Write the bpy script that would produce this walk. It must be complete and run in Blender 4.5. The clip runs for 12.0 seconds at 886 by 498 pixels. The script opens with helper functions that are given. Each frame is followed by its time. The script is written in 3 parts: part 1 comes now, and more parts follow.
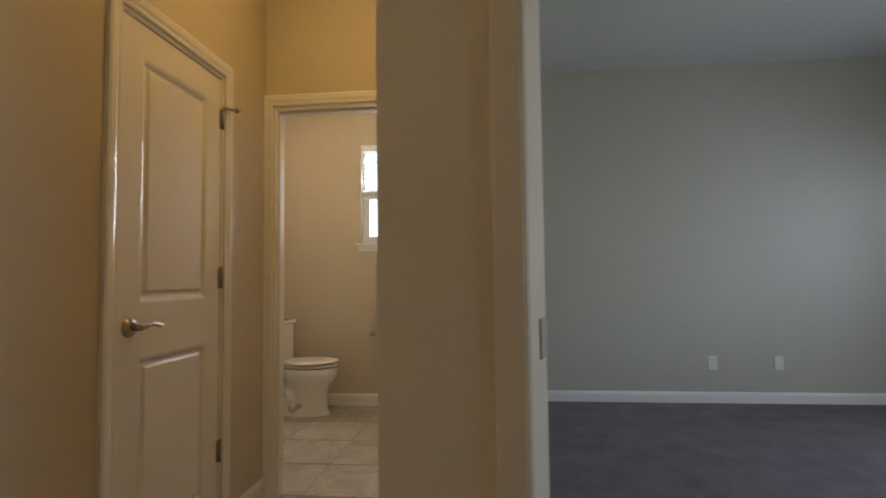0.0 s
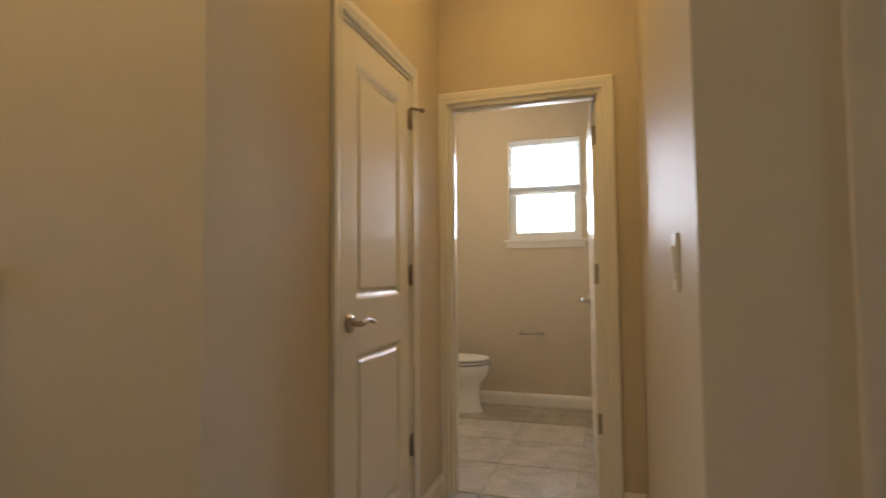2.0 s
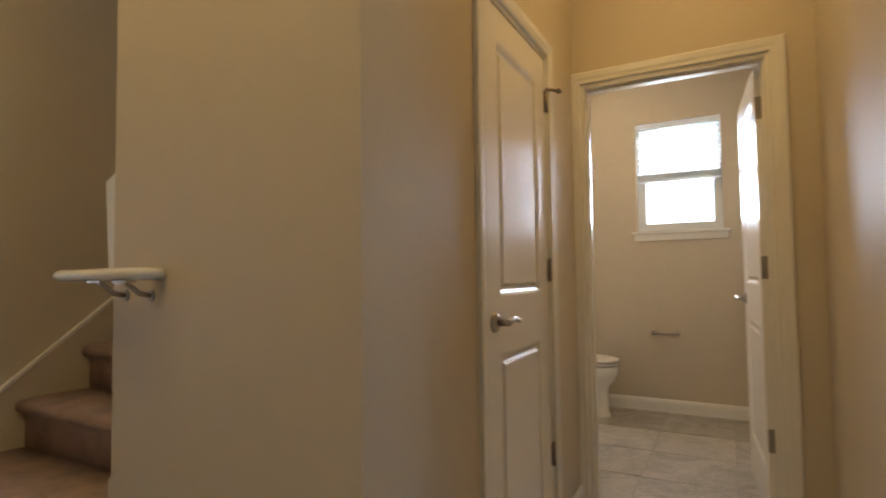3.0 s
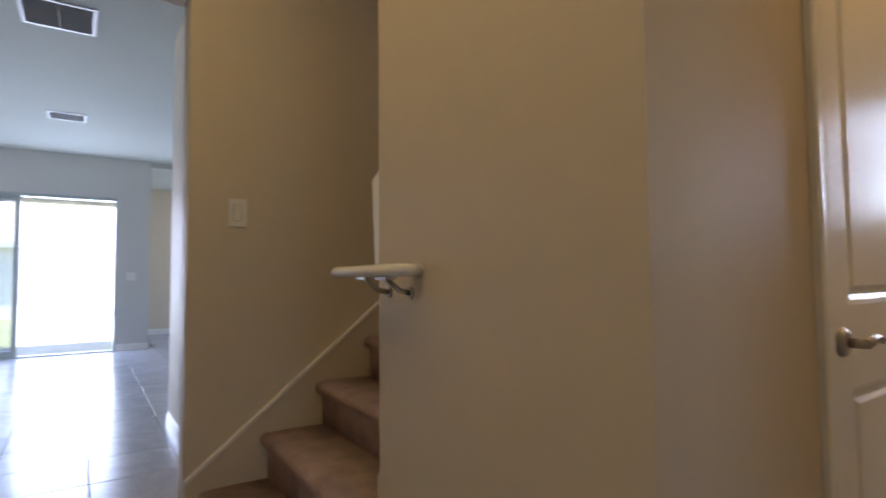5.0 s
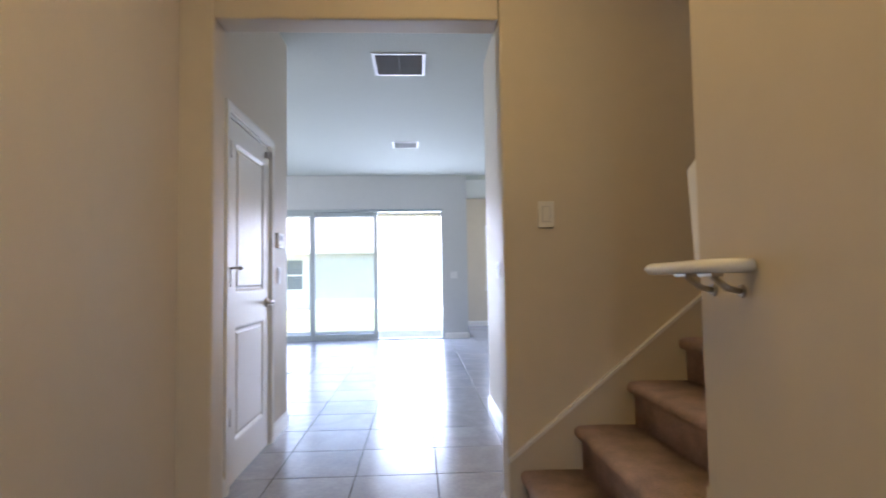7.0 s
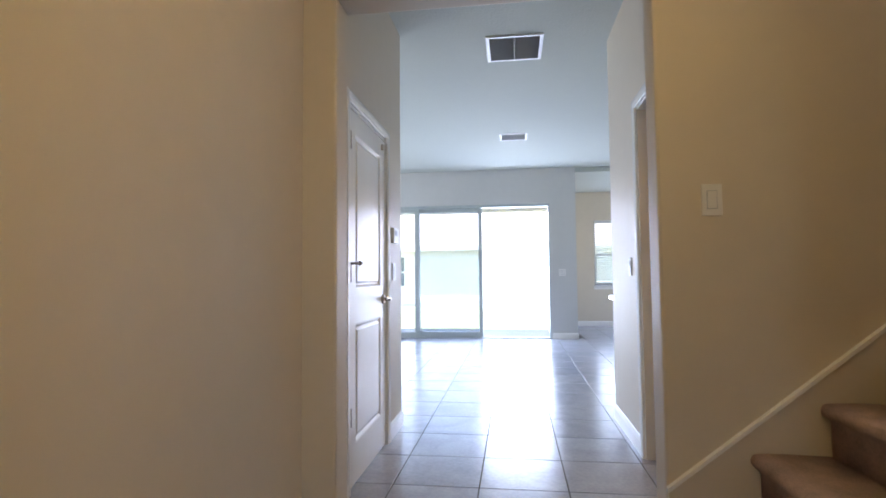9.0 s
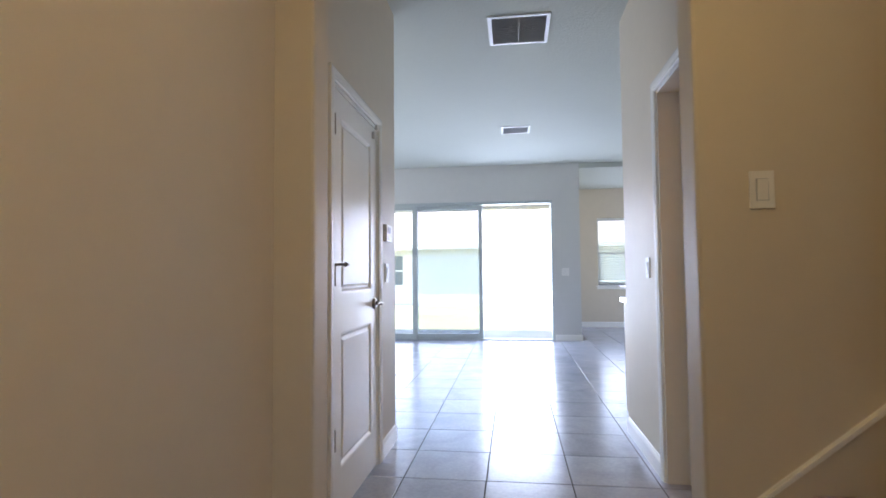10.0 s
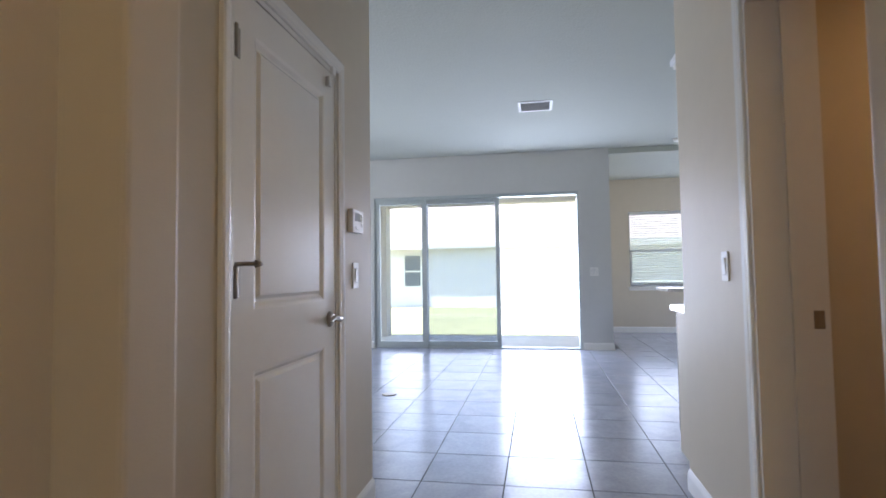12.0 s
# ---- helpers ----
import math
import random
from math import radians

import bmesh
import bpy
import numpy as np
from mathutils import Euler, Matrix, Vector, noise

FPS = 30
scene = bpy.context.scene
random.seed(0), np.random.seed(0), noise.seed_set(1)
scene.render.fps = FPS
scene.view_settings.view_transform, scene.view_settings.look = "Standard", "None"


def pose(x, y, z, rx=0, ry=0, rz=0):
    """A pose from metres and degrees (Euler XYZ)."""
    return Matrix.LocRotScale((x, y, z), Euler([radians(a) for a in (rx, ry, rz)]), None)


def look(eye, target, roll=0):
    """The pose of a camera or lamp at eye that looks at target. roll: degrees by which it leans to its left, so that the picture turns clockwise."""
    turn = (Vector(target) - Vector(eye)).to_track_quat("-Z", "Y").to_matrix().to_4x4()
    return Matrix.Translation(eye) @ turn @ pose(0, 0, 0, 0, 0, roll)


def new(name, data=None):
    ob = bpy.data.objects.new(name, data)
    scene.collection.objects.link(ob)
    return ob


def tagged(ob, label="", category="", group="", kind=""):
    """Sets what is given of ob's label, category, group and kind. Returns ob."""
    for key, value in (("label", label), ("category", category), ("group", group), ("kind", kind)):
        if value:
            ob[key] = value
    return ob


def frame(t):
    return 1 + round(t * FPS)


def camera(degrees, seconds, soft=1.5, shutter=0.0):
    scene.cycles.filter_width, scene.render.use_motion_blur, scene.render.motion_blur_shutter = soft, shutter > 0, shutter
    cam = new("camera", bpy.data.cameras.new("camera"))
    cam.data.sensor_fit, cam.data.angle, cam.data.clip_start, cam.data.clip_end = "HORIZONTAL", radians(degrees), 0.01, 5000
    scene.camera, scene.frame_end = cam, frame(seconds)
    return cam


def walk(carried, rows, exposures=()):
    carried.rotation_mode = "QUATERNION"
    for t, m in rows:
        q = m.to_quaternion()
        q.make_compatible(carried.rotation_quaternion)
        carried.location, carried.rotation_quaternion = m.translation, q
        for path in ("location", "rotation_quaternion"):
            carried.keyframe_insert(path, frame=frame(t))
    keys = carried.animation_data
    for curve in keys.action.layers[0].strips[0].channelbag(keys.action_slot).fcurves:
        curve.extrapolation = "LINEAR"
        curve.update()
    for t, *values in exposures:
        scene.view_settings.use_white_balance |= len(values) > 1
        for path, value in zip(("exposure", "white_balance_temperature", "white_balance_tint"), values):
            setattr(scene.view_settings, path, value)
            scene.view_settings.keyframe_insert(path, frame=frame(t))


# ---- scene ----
cam = camera(80.0, 12.0, soft=1.7, shutter=0.5)
PATH = [
    (0, (0.647, 0.351, 1.118), (0.443, 2.338, 1.227), -0.7),
    (0.5, (0.543, 0.319, 1.121), (0.286, 2.3, 1.227), -0.6),
    (1, (0.446, 0.323, 1.123), (0.121, 2.294, 1.228), -0.6),
    (1.5, (0.365, 0.326, 1.126), (-0.056, 2.279, 1.23), -0.4),
    (2, (0.291, 0.351, 1.127), (-0.315, 2.254, 1.228), -0.5),
    (2.5, (0.188, 0.384, 1.126), (-0.598, 2.221, 1.224), -0.6),
    (4.5, (-0.08, 0.595, 1.121), (-1.557, 1.94, 1.209), -0.9),
    (5, (-0.096, 0.608, 1.119), (-1.748, 1.731, 1.22), -0.5),
    (5.5, (-0.078, 0.6, 1.12), (-1.876, 1.47, 1.223), -0.7),
    (6, (-0.057, 0.56, 1.121), (-1.959, 1.17, 1.222), -0.9),
    (6.5, (-0.084, 0.561, 1.12), (-2.052, 0.901, 1.223), -0.8),
    (7, (-0.085, 0.559, 1.119), (-2.08, 0.656, 1.224), -0.9),
    (7.5, (-0.104, 0.547, 1.115), (-2.097, 0.413, 1.221), -0.9),
    (9.5, (-0.471, 0.36, 1.115), (-2.451, 0.092, 1.215), -0.5),
    (10, (-0.663, 0.356, 1.136), (-2.644, 0.093, 1.23), -0.5),
    (10.5, (-0.896, 0.335, 1.129), (-2.876, 0.069, 1.226), -0.6),
    (11, (-1.145, 0.312, 1.144), (-3.124, 0.044, 1.236), -0.6),
    (11.5, (-1.398, 0.34, 1.147), (-3.375, 0.053, 1.24), -0.7),
    (12, (-1.621, 0.393, 1.146), (-3.588, 0.043, 1.241), -0.8),
]
walk(cam, [(t, look(eye, target, roll)) for t, eye, target, roll in PATH],
     exposures=[(0.0, 2.10, 7050, 10), (0.5, 2.24, 7000, 10), (1.2, 2.31, 6950, 10), (2.0, 2.41, 6800, 10), (2.5, 2.43, 6700, 10), (4.5, 2.25, 6150, 14),
                (5.5, 2.33, 6150, 14), (6.5, 2.56, 6200, 14), (7.5, 2.73, 6200, 13), (9.5, 2.65, 6250, 12), (10.5, 2.48, 6350, 13), (12.0, 2.24, 6450, 13)])

# ---- light ----
world = bpy.data.worlds.new("sky")
scene.world = world
world.use_nodes = True
wn = world.node_tree.nodes
sky = wn.new("ShaderNodeTexSky")
sky.sky_type = "NISHITA"
sky.sun_disc = False
sky.sun_elevation = radians(60.5)
sky.sun_rotation = radians(157.4)
wn["Background"].inputs["Strength"].default_value = 0.15
world.node_tree.links.new(sky.outputs["Color"], wn["Background"].inputs["Color"])

SUN_FROM = Vector((0.25, -0.60, 1.15))      # towards the sun
sun = new("sun", bpy.data.lights.new("sun", "SUN"))
sun.data.energy, sun.data.angle, sun.data.color = 5.0, radians(0.5), (1.0, 0.95, 0.88)
sun.matrix_world = look((0, 0, 30), Vector((0, 0, 30)) - SUN_FROM)


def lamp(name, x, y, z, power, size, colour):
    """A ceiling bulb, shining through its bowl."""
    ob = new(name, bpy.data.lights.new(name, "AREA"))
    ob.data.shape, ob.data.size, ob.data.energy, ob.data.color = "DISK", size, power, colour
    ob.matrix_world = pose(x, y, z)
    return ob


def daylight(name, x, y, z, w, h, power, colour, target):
    """The sky's light in a window's opening; some of these windows are added."""
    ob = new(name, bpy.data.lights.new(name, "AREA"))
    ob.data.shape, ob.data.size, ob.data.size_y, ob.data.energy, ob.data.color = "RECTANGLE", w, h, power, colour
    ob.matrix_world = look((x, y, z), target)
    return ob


WARM = (1.0, 0.71, 0.29)
lamp("foyer_bulb", -0.60, 0.35, 2.86, 1.45, 0.26, WARM)
lamp("stair_bulb", -1.58, 0.72, 2.86, 0.95, 0.22, WARM)
# Lamp out of view, added because the alcove's upper walls look orange.
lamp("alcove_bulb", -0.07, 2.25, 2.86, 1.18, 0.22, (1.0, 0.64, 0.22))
lamp("bathroom_bulb", -0.75, 4.0, 2.86, 2.1, 0.25, (1.0, 0.74, 0.43))
lamp("closet_bulb", -3.42, 2.2, 2.30, 0.9, 0.15, (1.0, 0.58, 0.24))
SKYLIGHT = (0.64, 0.735, 1.0)
daylight("slider_daylight", -9.95, 0.42, 1.2, 1.15, 2.2, 18, SKYLIGHT, (0, 0.42, 1.0))
daylight("panel_daylight", -9.95, -1.30, 1.2, 2.2, 2.2, 13, SKYLIGHT, (0, -1.30, 1.0))
daylight("nook_daylight", -12.06, 2.87, 1.57, 1.4, 1.3, 5, SKYLIGHT, (0, 2.87, 1.4))
# Unseen north window, added so that the nook's walls are bright enough.
daylight("kitchen_fill_light", -9.6, 5.04, 1.5, 1.7, 1.3, 12, SKYLIGHT, (-10.2, 0, 1.4))
# Unseen south window, added to brighten the living room.
daylight("living_fill_light", -7.1, -5.22, 1.5, 1.9, 1.5, 24, SKYLIGHT, (-7.1, 0, 1.3))
daylight("bath_daylight", -0.255, 5.10, 1.84, 0.6, 0.8, 8.8, (0.76, 0.83, 1.0), (-0.2, 0, 1.6))
daylight("bedroom_daylight", 4.72, 3.1, 1.5, 1.5, 1.5, 16.5, (0.58, 0.73, 1.0), (0, 3.1, 1.3))
# Unseen sidelight, added to cool the foyer's walls.
daylight("entry_fill_light", 2.70, 0.70, 1.5, 0.36, 1.3, 0.45, (0.68, 0.74, 1.0), (-1.3, -0.5, 1.3))
# Unseen landing window, added to fill the dark upper stair wall.
daylight("stair_fill_light", -1.9, 5.04, 4.1, 0.6, 0.8, 2.2, (0.82, 0.82, 1.0), (-1.95, 1.5, 1.4))


# ---- materials ----
def material(name, colour, rough=0.5, metal=0.0, vary=0.06, scale=3.0, bump=0.0, bump_scale=200.0, spec=0.5,
             dark=None, island=False, random_tint=0.0, coat=0.0):
    """A painted or natural surface: colour that drifts at a large and a small scale, with fine relief."""
    m = bpy.data.materials.new(name)
    m.use_nodes = True
    nt, n, l = m.node_tree, m.node_tree.nodes, m.node_tree.links
    b = n["Principled BSDF"]
    b.inputs["Roughness"].default_value, b.inputs["Metallic"].default_value = rough, metal
    b.inputs["Specular IOR Level"].default_value = spec
    b.inputs["Coat Weight"].default_value = coat
    co = n.new("ShaderNodeTexCoord")
    big, small = n.new("ShaderNodeTexNoise"), n.new("ShaderNodeTexNoise")
    big.inputs["Scale"].default_value, big.inputs["Detail"].default_value = scale, 4
    small.inputs["Scale"].default_value, small.inputs["Detail"].default_value = scale * 14, 6
    place = co.outputs["Object"]
    if random_tint:
        who, spread = n.new("ShaderNodeObjectInfo"), n.new("ShaderNodeVectorMath")
        spread.operation = "MULTIPLY_ADD"
        spread.inputs[1].default_value = (37.0, 23.0, 11.0)
        l.new(who.outputs["Random"], spread.inputs[0])
        l.new(co.outputs["Object"], spread.inputs[2])
        place = spread.outputs[0]
        big.inputs["Distortion"].default_value = 1.2
    l.new(place, big.inputs["Vector"])
    l.new(place, small.inputs["Vector"])
    mix = n.new("ShaderNodeMix")
    mix.inputs[0].default_value = 0.4
    l.new(big.outputs["Fac"], mix.inputs[2])
    l.new(small.outputs["Fac"], mix.inputs[3])
    ramp = n.new("ShaderNodeValToRGB")
    lo = dark or tuple(c * (1 - vary) for c in colour)
    hi = tuple(min(1, c * (1 + vary)) for c in colour)
    ramp.color_ramp.elements[0].position, ramp.color_ramp.elements[1].position = 0.32, 0.68
    ramp.color_ramp.elements[0].color, ramp.color_ramp.elements[1].color = (*lo, 1), (*hi, 1)
    l.new(mix.outputs[0], ramp.inputs[0])
    out = ramp.outputs[0]
    if random_tint:
        info = n.new("ShaderNodeObjectInfo")
        hsv = n.new("ShaderNodeHueSaturation")
        span = n.new("ShaderNodeMapRange")
        span.inputs["To Min"].default_value, span.inputs["To Max"].default_value = 1 - random_tint, 1 + random_tint
        l.new(info.outputs["Random"], span.inputs["Value"])
        l.new(span.outputs["Result"], hsv.inputs["Value"])
        l.new(out, hsv.inputs["Color"])
        out = hsv.outputs[0]
    l.new(out, b.inputs["Base Color"])
    if bump:
        fine = n.new("ShaderNodeTexNoise")
        fine.inputs["Scale"].default_value, fine.inputs["Detail"].default_value = bump_scale, 3
        l.new(co.outputs["Object"], fine.inputs["Vector"])
        bp = n.new("ShaderNodeBump")
        bp.inputs["Strength"].default_value, bp.inputs["Distance"].default_value = bump, 0.01
        l.new(fine.outputs["Fac"], bp.inputs["Height"])
        l.new(bp.outputs["Normal"], b.inputs["Normal"])
    return m


wall_paint = material("wall_paint", (0.585, 0.51, 0.395), 0.51, vary=0.03, scale=0.8, bump=0.05, bump_scale=160, spec=0.4)
bed_paint = material("bedroom_paint", (0.49, 0.46, 0.385), 0.5, vary=0.025, scale=0.8, bump=0.04, bump_scale=160)
# Ceiling white darkened and tinted; dim light and lawn bounce in the colour.
ceil_dimmed = material("dimmed_ceiling_paint", (0.465, 0.485, 0.425), 0.8, vary=0.02, scale=1.0, bump=0.35, bump_scale=45)
# Wall beige greyed; the slider's cool glare is put into the colour.
greyed_wall_paint = material("greyed_wall_paint", (0.55, 0.545, 0.51), 0.5, vary=0.025, scale=0.8, bump=0.05, bump_scale=160, spec=0.4)
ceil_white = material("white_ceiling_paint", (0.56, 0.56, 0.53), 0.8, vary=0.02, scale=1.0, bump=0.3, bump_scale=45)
trim_paint = material("trim_paint", (0.80, 0.78, 0.73), 0.22, vary=0.02, scale=1.5, bump=0.03, bump_scale=60)
door_paint = material("door_paint", (0.80, 0.77, 0.71), 0.25, vary=0.02, scale=1.2, bump=0.05, bump_scale=40)
plastic = material("white_plastic", (0.72, 0.70, 0.65), 0.35, vary=0.01)
nickel = material("brushed_nickel", (0.44, 0.40, 0.35), 0.28, 1.0, vary=0.05, scale=30)
bronze = material("dull_hinge_metal", (0.34, 0.30, 0.25), 0.4, 1.0, vary=0.08, scale=30)
slot_shade = material("slot_shade_black", (0.02, 0.02, 0.02), 0.8)
porcelain = material("porcelain", (0.84, 0.83, 0.80), 0.08, vary=0.01, coat=0.3)
tile_mat = material("floor_tile", (0.385, 0.395, 0.45), 0.22, vary=0.10, scale=3.5, dark=(0.30, 0.31, 0.36), bump=0.05,
                    bump_scale=25, random_tint=0.06)
bath_tile = material("bathroom_tile", (0.46, 0.43, 0.385), 0.3, vary=0.10, scale=4.2, dark=(0.21, 0.195, 0.16), bump=0.06,
                     bump_scale=25, random_tint=0.10)
pale_grout = material("pale_grout", (0.39, 0.365, 0.32), 0.85, vary=0.12, scale=20)
grout = material("grout", (0.055, 0.052, 0.05), 0.85, vary=0.12, scale=20)
stair_carpet = material("stair_carpet", (0.67, 0.495, 0.435), 0.95, vary=0.25, scale=9, bump=1.0, bump_scale=330, spec=0.1)
bed_carpet = material("bedroom_carpet", (0.26, 0.225, 0.235), 0.95, vary=0.18, scale=5, bump=1.0, bump_scale=330, spec=0.1)
alu = material("grey_aluminium", (0.42, 0.46, 0.45), 0.4, 0.3, vary=0.04)
vinyl = material("white_vinyl", (0.80, 0.81, 0.80), 0.35, vary=0.01)
blind_mat = material("blind_slat", (0.82, 0.82, 0.80), 0.5, vary=0.01)
_b = blind_mat.node_tree
_bt, _bm = _b.nodes.new("ShaderNodeBsdfTranslucent"), _b.nodes.new("ShaderNodeMixShader")
_bt.inputs["Color"].default_value = (0.85, 0.86, 0.85, 1)
_bm.inputs[0].default_value = 0.4
_b.links.new(_b.nodes["Principled BSDF"].outputs[0], _bm.inputs[1])
_b.links.new(_bt.outputs[0], _bm.inputs[2])
_b.links.new(_bm.outputs[0], _b.nodes["Material Output"].inputs["Surface"])
stone = material("granite", (0.62, 0.58, 0.52), 0.15, vary=0.3, scale=25)
cab_mat = material("cabinet_wood", (0.10, 0.085, 0.075), 0.4, vary=0.2, scale=6)
vent_mat = material("vent_metal", (0.74, 0.74, 0.73), 0.4, vary=0.02)
vent_grey = material("grille_grey", (0.62, 0.63, 0.63), 0.6, vary=0.04)
vent_dark = material("vent_filter", (0.44, 0.45, 0.46), 0.8, vary=0.1, scale=20)
lawn_mat = material("lawn", (0.28, 0.295, 0.17), 0.9, vary=0.3, scale=3, bump=0.8, bump_scale=60)
concrete = material("concrete", (0.68, 0.67, 0.65), 0.8, vary=0.1, scale=3, bump=0.2, bump_scale=80)
stucco = material("stucco", (0.66, 0.62, 0.55), 0.85, vary=0.05, scale=2, bump=0.3, bump_scale=70)
stucco_pale = material("pale_stucco", (0.86, 0.85, 0.88), 0.85, vary=0.04, scale=2, bump=0.3, bump_scale=70)
roof_mat = material("shingle", (0.50, 0.43, 0.42), 0.9, vary=0.2, scale=4, bump=0.5, bump_scale=30)
far_glass = material("far_window_glass", (0.14, 0.17, 0.21), 0.06, vary=0.02)

glass = bpy.data.materials.new("tinted_glass")
glass.use_nodes = True
_g = glass.node_tree
_g.nodes.remove(_g.nodes["Principled BSDF"])
_t, _r, _m = (_g.nodes.new("ShaderNode" + k) for k in ("BsdfTransparent", "BsdfGlossy", "MixShader"))
_f = _g.nodes.new("ShaderNodeFresnel")
_t.inputs["Color"].default_value = (0.80, 0.82, 0.84, 1)
_r.inputs["Roughness"].default_value = 0.02
_g.links.new(_f.outputs[0], _m.inputs[0])
_g.links.new(_t.outputs[0], _m.inputs[1])
_g.links.new(_r.outputs[0], _m.inputs[2])
_g.links.new(_m.outputs[0], _g.nodes["Material Output"].inputs["Surface"])
clear_glass = glass.copy()
clear_glass.name = "clear_glass"
clear_glass.node_tree.nodes[_t.name].inputs["Color"].default_value = (0.9, 0.93, 0.93, 1)

bulb_glow = bpy.data.materials.new("lamp_bowl")
bulb_glow.use_nodes = True
bulb_glow.node_tree.nodes["Principled BSDF"].inputs["Base Color"].default_value = (0.8, 0.75, 0.65, 1)
bulb_glow.node_tree.nodes["Principled BSDF"].inputs["Emission Color"].default_value = (1.0, 0.7, 0.4, 1)
bulb_glow.node_tree.nodes["Principled BSDF"].inputs["Emission Strength"].default_value = 0.9


# ---- mesh helpers ----
def box(bm, x0, x1, y0, y1, z0, z1, bevel=0.0, m=None):
    r = bmesh.ops.create_cube(bm, size=1)
    vs = r["verts"]
    for v in vs:
        v.co = Vector((x0 + (v.co.x + 0.5) * (x1 - x0), y0 + (v.co.y + 0.5) * (y1 - y0), z0 + (v.co.z + 0.5) * (z1 - z0)))
    if bevel:
        es = list({e for v in vs for e in v.link_edges})
        out = bmesh.ops.bevel(bm, geom=es, offset=bevel, segments=2, profile=0.6, affect="EDGES")
        vs = list({v for f in out["faces"] for v in f.verts} | {v for v in vs if v.is_valid})
    if m is not None:
        bmesh.ops.transform(bm, matrix=m, verts=[v for v in vs if v.is_valid])
    return bm


def tube(bm, pts, radii, seg=12, squash=1.0):
    """A round bar through points, with a radius at each, closed at the ends."""
    rings = []
    pts = [Vector(p) for p in pts]
    for i, p in enumerate(pts):
        d = (pts[min(i + 1, len(pts) - 1)] - pts[max(i - 1, 0)]).normalized()
        side = d.cross(Vector((0, 0, 1)))
        side = Vector((1, 0, 0)) if side.length < 1e-3 else side.normalized()
        up = side.cross(d).normalized()
        r = radii[i] if isinstance(radii, (list, tuple)) else radii
        rings.append([bm.verts.new(p + side * (math.cos(a) * r) + up * (math.sin(a) * r * squash))
                      for a in (2 * math.pi * k / seg for k in range(seg))])
    for a, b in zip(rings, rings[1:]):
        for k in range(seg):
            f = bm.faces.new((a[k], a[(k + 1) % seg], b[(k + 1) % seg], b[k]))
            f.smooth = True
    bm.faces.new(rings[0][::-1])
    bm.faces.new(rings[-1])
    return bm


def loft(bm, loops, cap=True, smooth=True):
    """Skin through loops of points of the same count."""
    rings = [[bm.verts.new(p) for p in lp] for lp in loops]
    n = len(rings[0])
    for a, b in zip(rings, rings[1:]):
        for k in range(n):
            f = bm.faces.new((a[k], a[(k + 1) % n], b[(k + 1) % n], b[k]))
            f.smooth = smooth
    if cap:
        bm.faces.new(rings[0][::-1])
        bm.faces.new(rings[-1])
    bmesh.ops.recalc_face_normals(bm, faces=bm.faces)
    return bm


def extrude_profile(bm, profile, a, b, out):
    """A moulding: profile of (off the wall, up), from a to b, with out as the direction off the wall."""
    a, b, out = Vector(a), Vector(b), Vector(out)
    loops = [[p + out * u + Vector((0, 0, v)) for u, v in profile] for p in (a, b)]
    return loft(bm, loops, smooth=False)


def mesh_of(name, bm, mat):
    bmesh.ops.recalc_face_normals(bm, faces=bm.faces)
    me = bpy.data.meshes.new(name)
    bm.to_mesh(me)
    bm.free()
    me.materials.append(mat)
    return me


def solid(name, bm, mat, label="", category="", kind="", group=""):
    return tagged(new(name, mesh_of(name, bm, mat)), label, category, group, kind)


def part(name, bm, mat, parent, label=""):
    ob = new(name, mesh_of(name, bm, mat))
    ob.parent = parent
    return tagged(ob, label) if label else ob


def base(name, m, label, category, kind="", group=""):
    e = new(name)
    e.empty_display_size = 0.1
    e.matrix_world = m
    return tagged(e, label, category, group, kind)


def boxes(*bs, bevel=0.0):
    bm = bmesh.new()
    for b in bs:
        box(bm, *b, bevel=bevel)
    return bm


def wall(name, mat, label, *bs, bevel=0.0):
    return solid(name, boxes(*bs, bevel=bevel), mat, label, "wall", "structure")


# ---- the large structure ----
CEIL = 2.985
TOP = 5.4
NY = 1.305       # foyer's north wall
AX0, AX1 = -0.572, 0.427     # alcove's side walls
AY = 3.02        # alcove's north wall with the bathroom door
BY = 4.98        # bathroom's far wall
WX = -2.47       # foyer's west wall, with the hall opening
SY = -0.50       # foyer's south wall
HS, HN = -0.465, 1.16        # hall's side walls
LX = -9.707      # living room's far wall
DOOR = 2.04

WALL_LABEL = "plain beige painted wall with a light orange-peel texture"
wall("wall_foyer_north", wall_paint, WALL_LABEL, (-1.447, AX0, NY, 1.42, 0, CEIL))
wall("wall_stair_east", wall_paint, WALL_LABEL, (-1.447, -1.33, 1.42, 5.10, 0, TOP), (-1.447, -1.33, NY, 1.42, CEIL, TOP))
wall("wall_alcove_west", wall_paint, WALL_LABEL,
     (AX0 - 0.115, AX0, 1.42, 1.925, 0, CEIL), (AX0 - 0.115, AX0, 2.59, AY, 0, CEIL), (AX0 - 0.115, AX0, 1.925, 2.59, DOOR, CEIL))
wall("wall_alcove_north", wall_paint, WALL_LABEL,
     (-1.33, -0.532, AY, AY + 0.115, 0, CEIL), (0.262, AX1, AY, AY + 0.115, 0, CEIL), (-0.532, 0.262, AY, AY + 0.115, DOOR, CEIL))
wall("wall_alcove_east", wall_paint, WALL_LABEL, (AX1, 0.55, NY, 5.10, 0, CEIL))
wall("wall_bedroom_south", wall_paint, WALL_LABEL,
     (0.55, 0.686, NY, NY + 0.135, 0, CEIL), (1.56, 4.60, NY, NY + 0.19, 0, CEIL), (0.686, 1.56, NY, NY + 0.19, DOOR, CEIL))
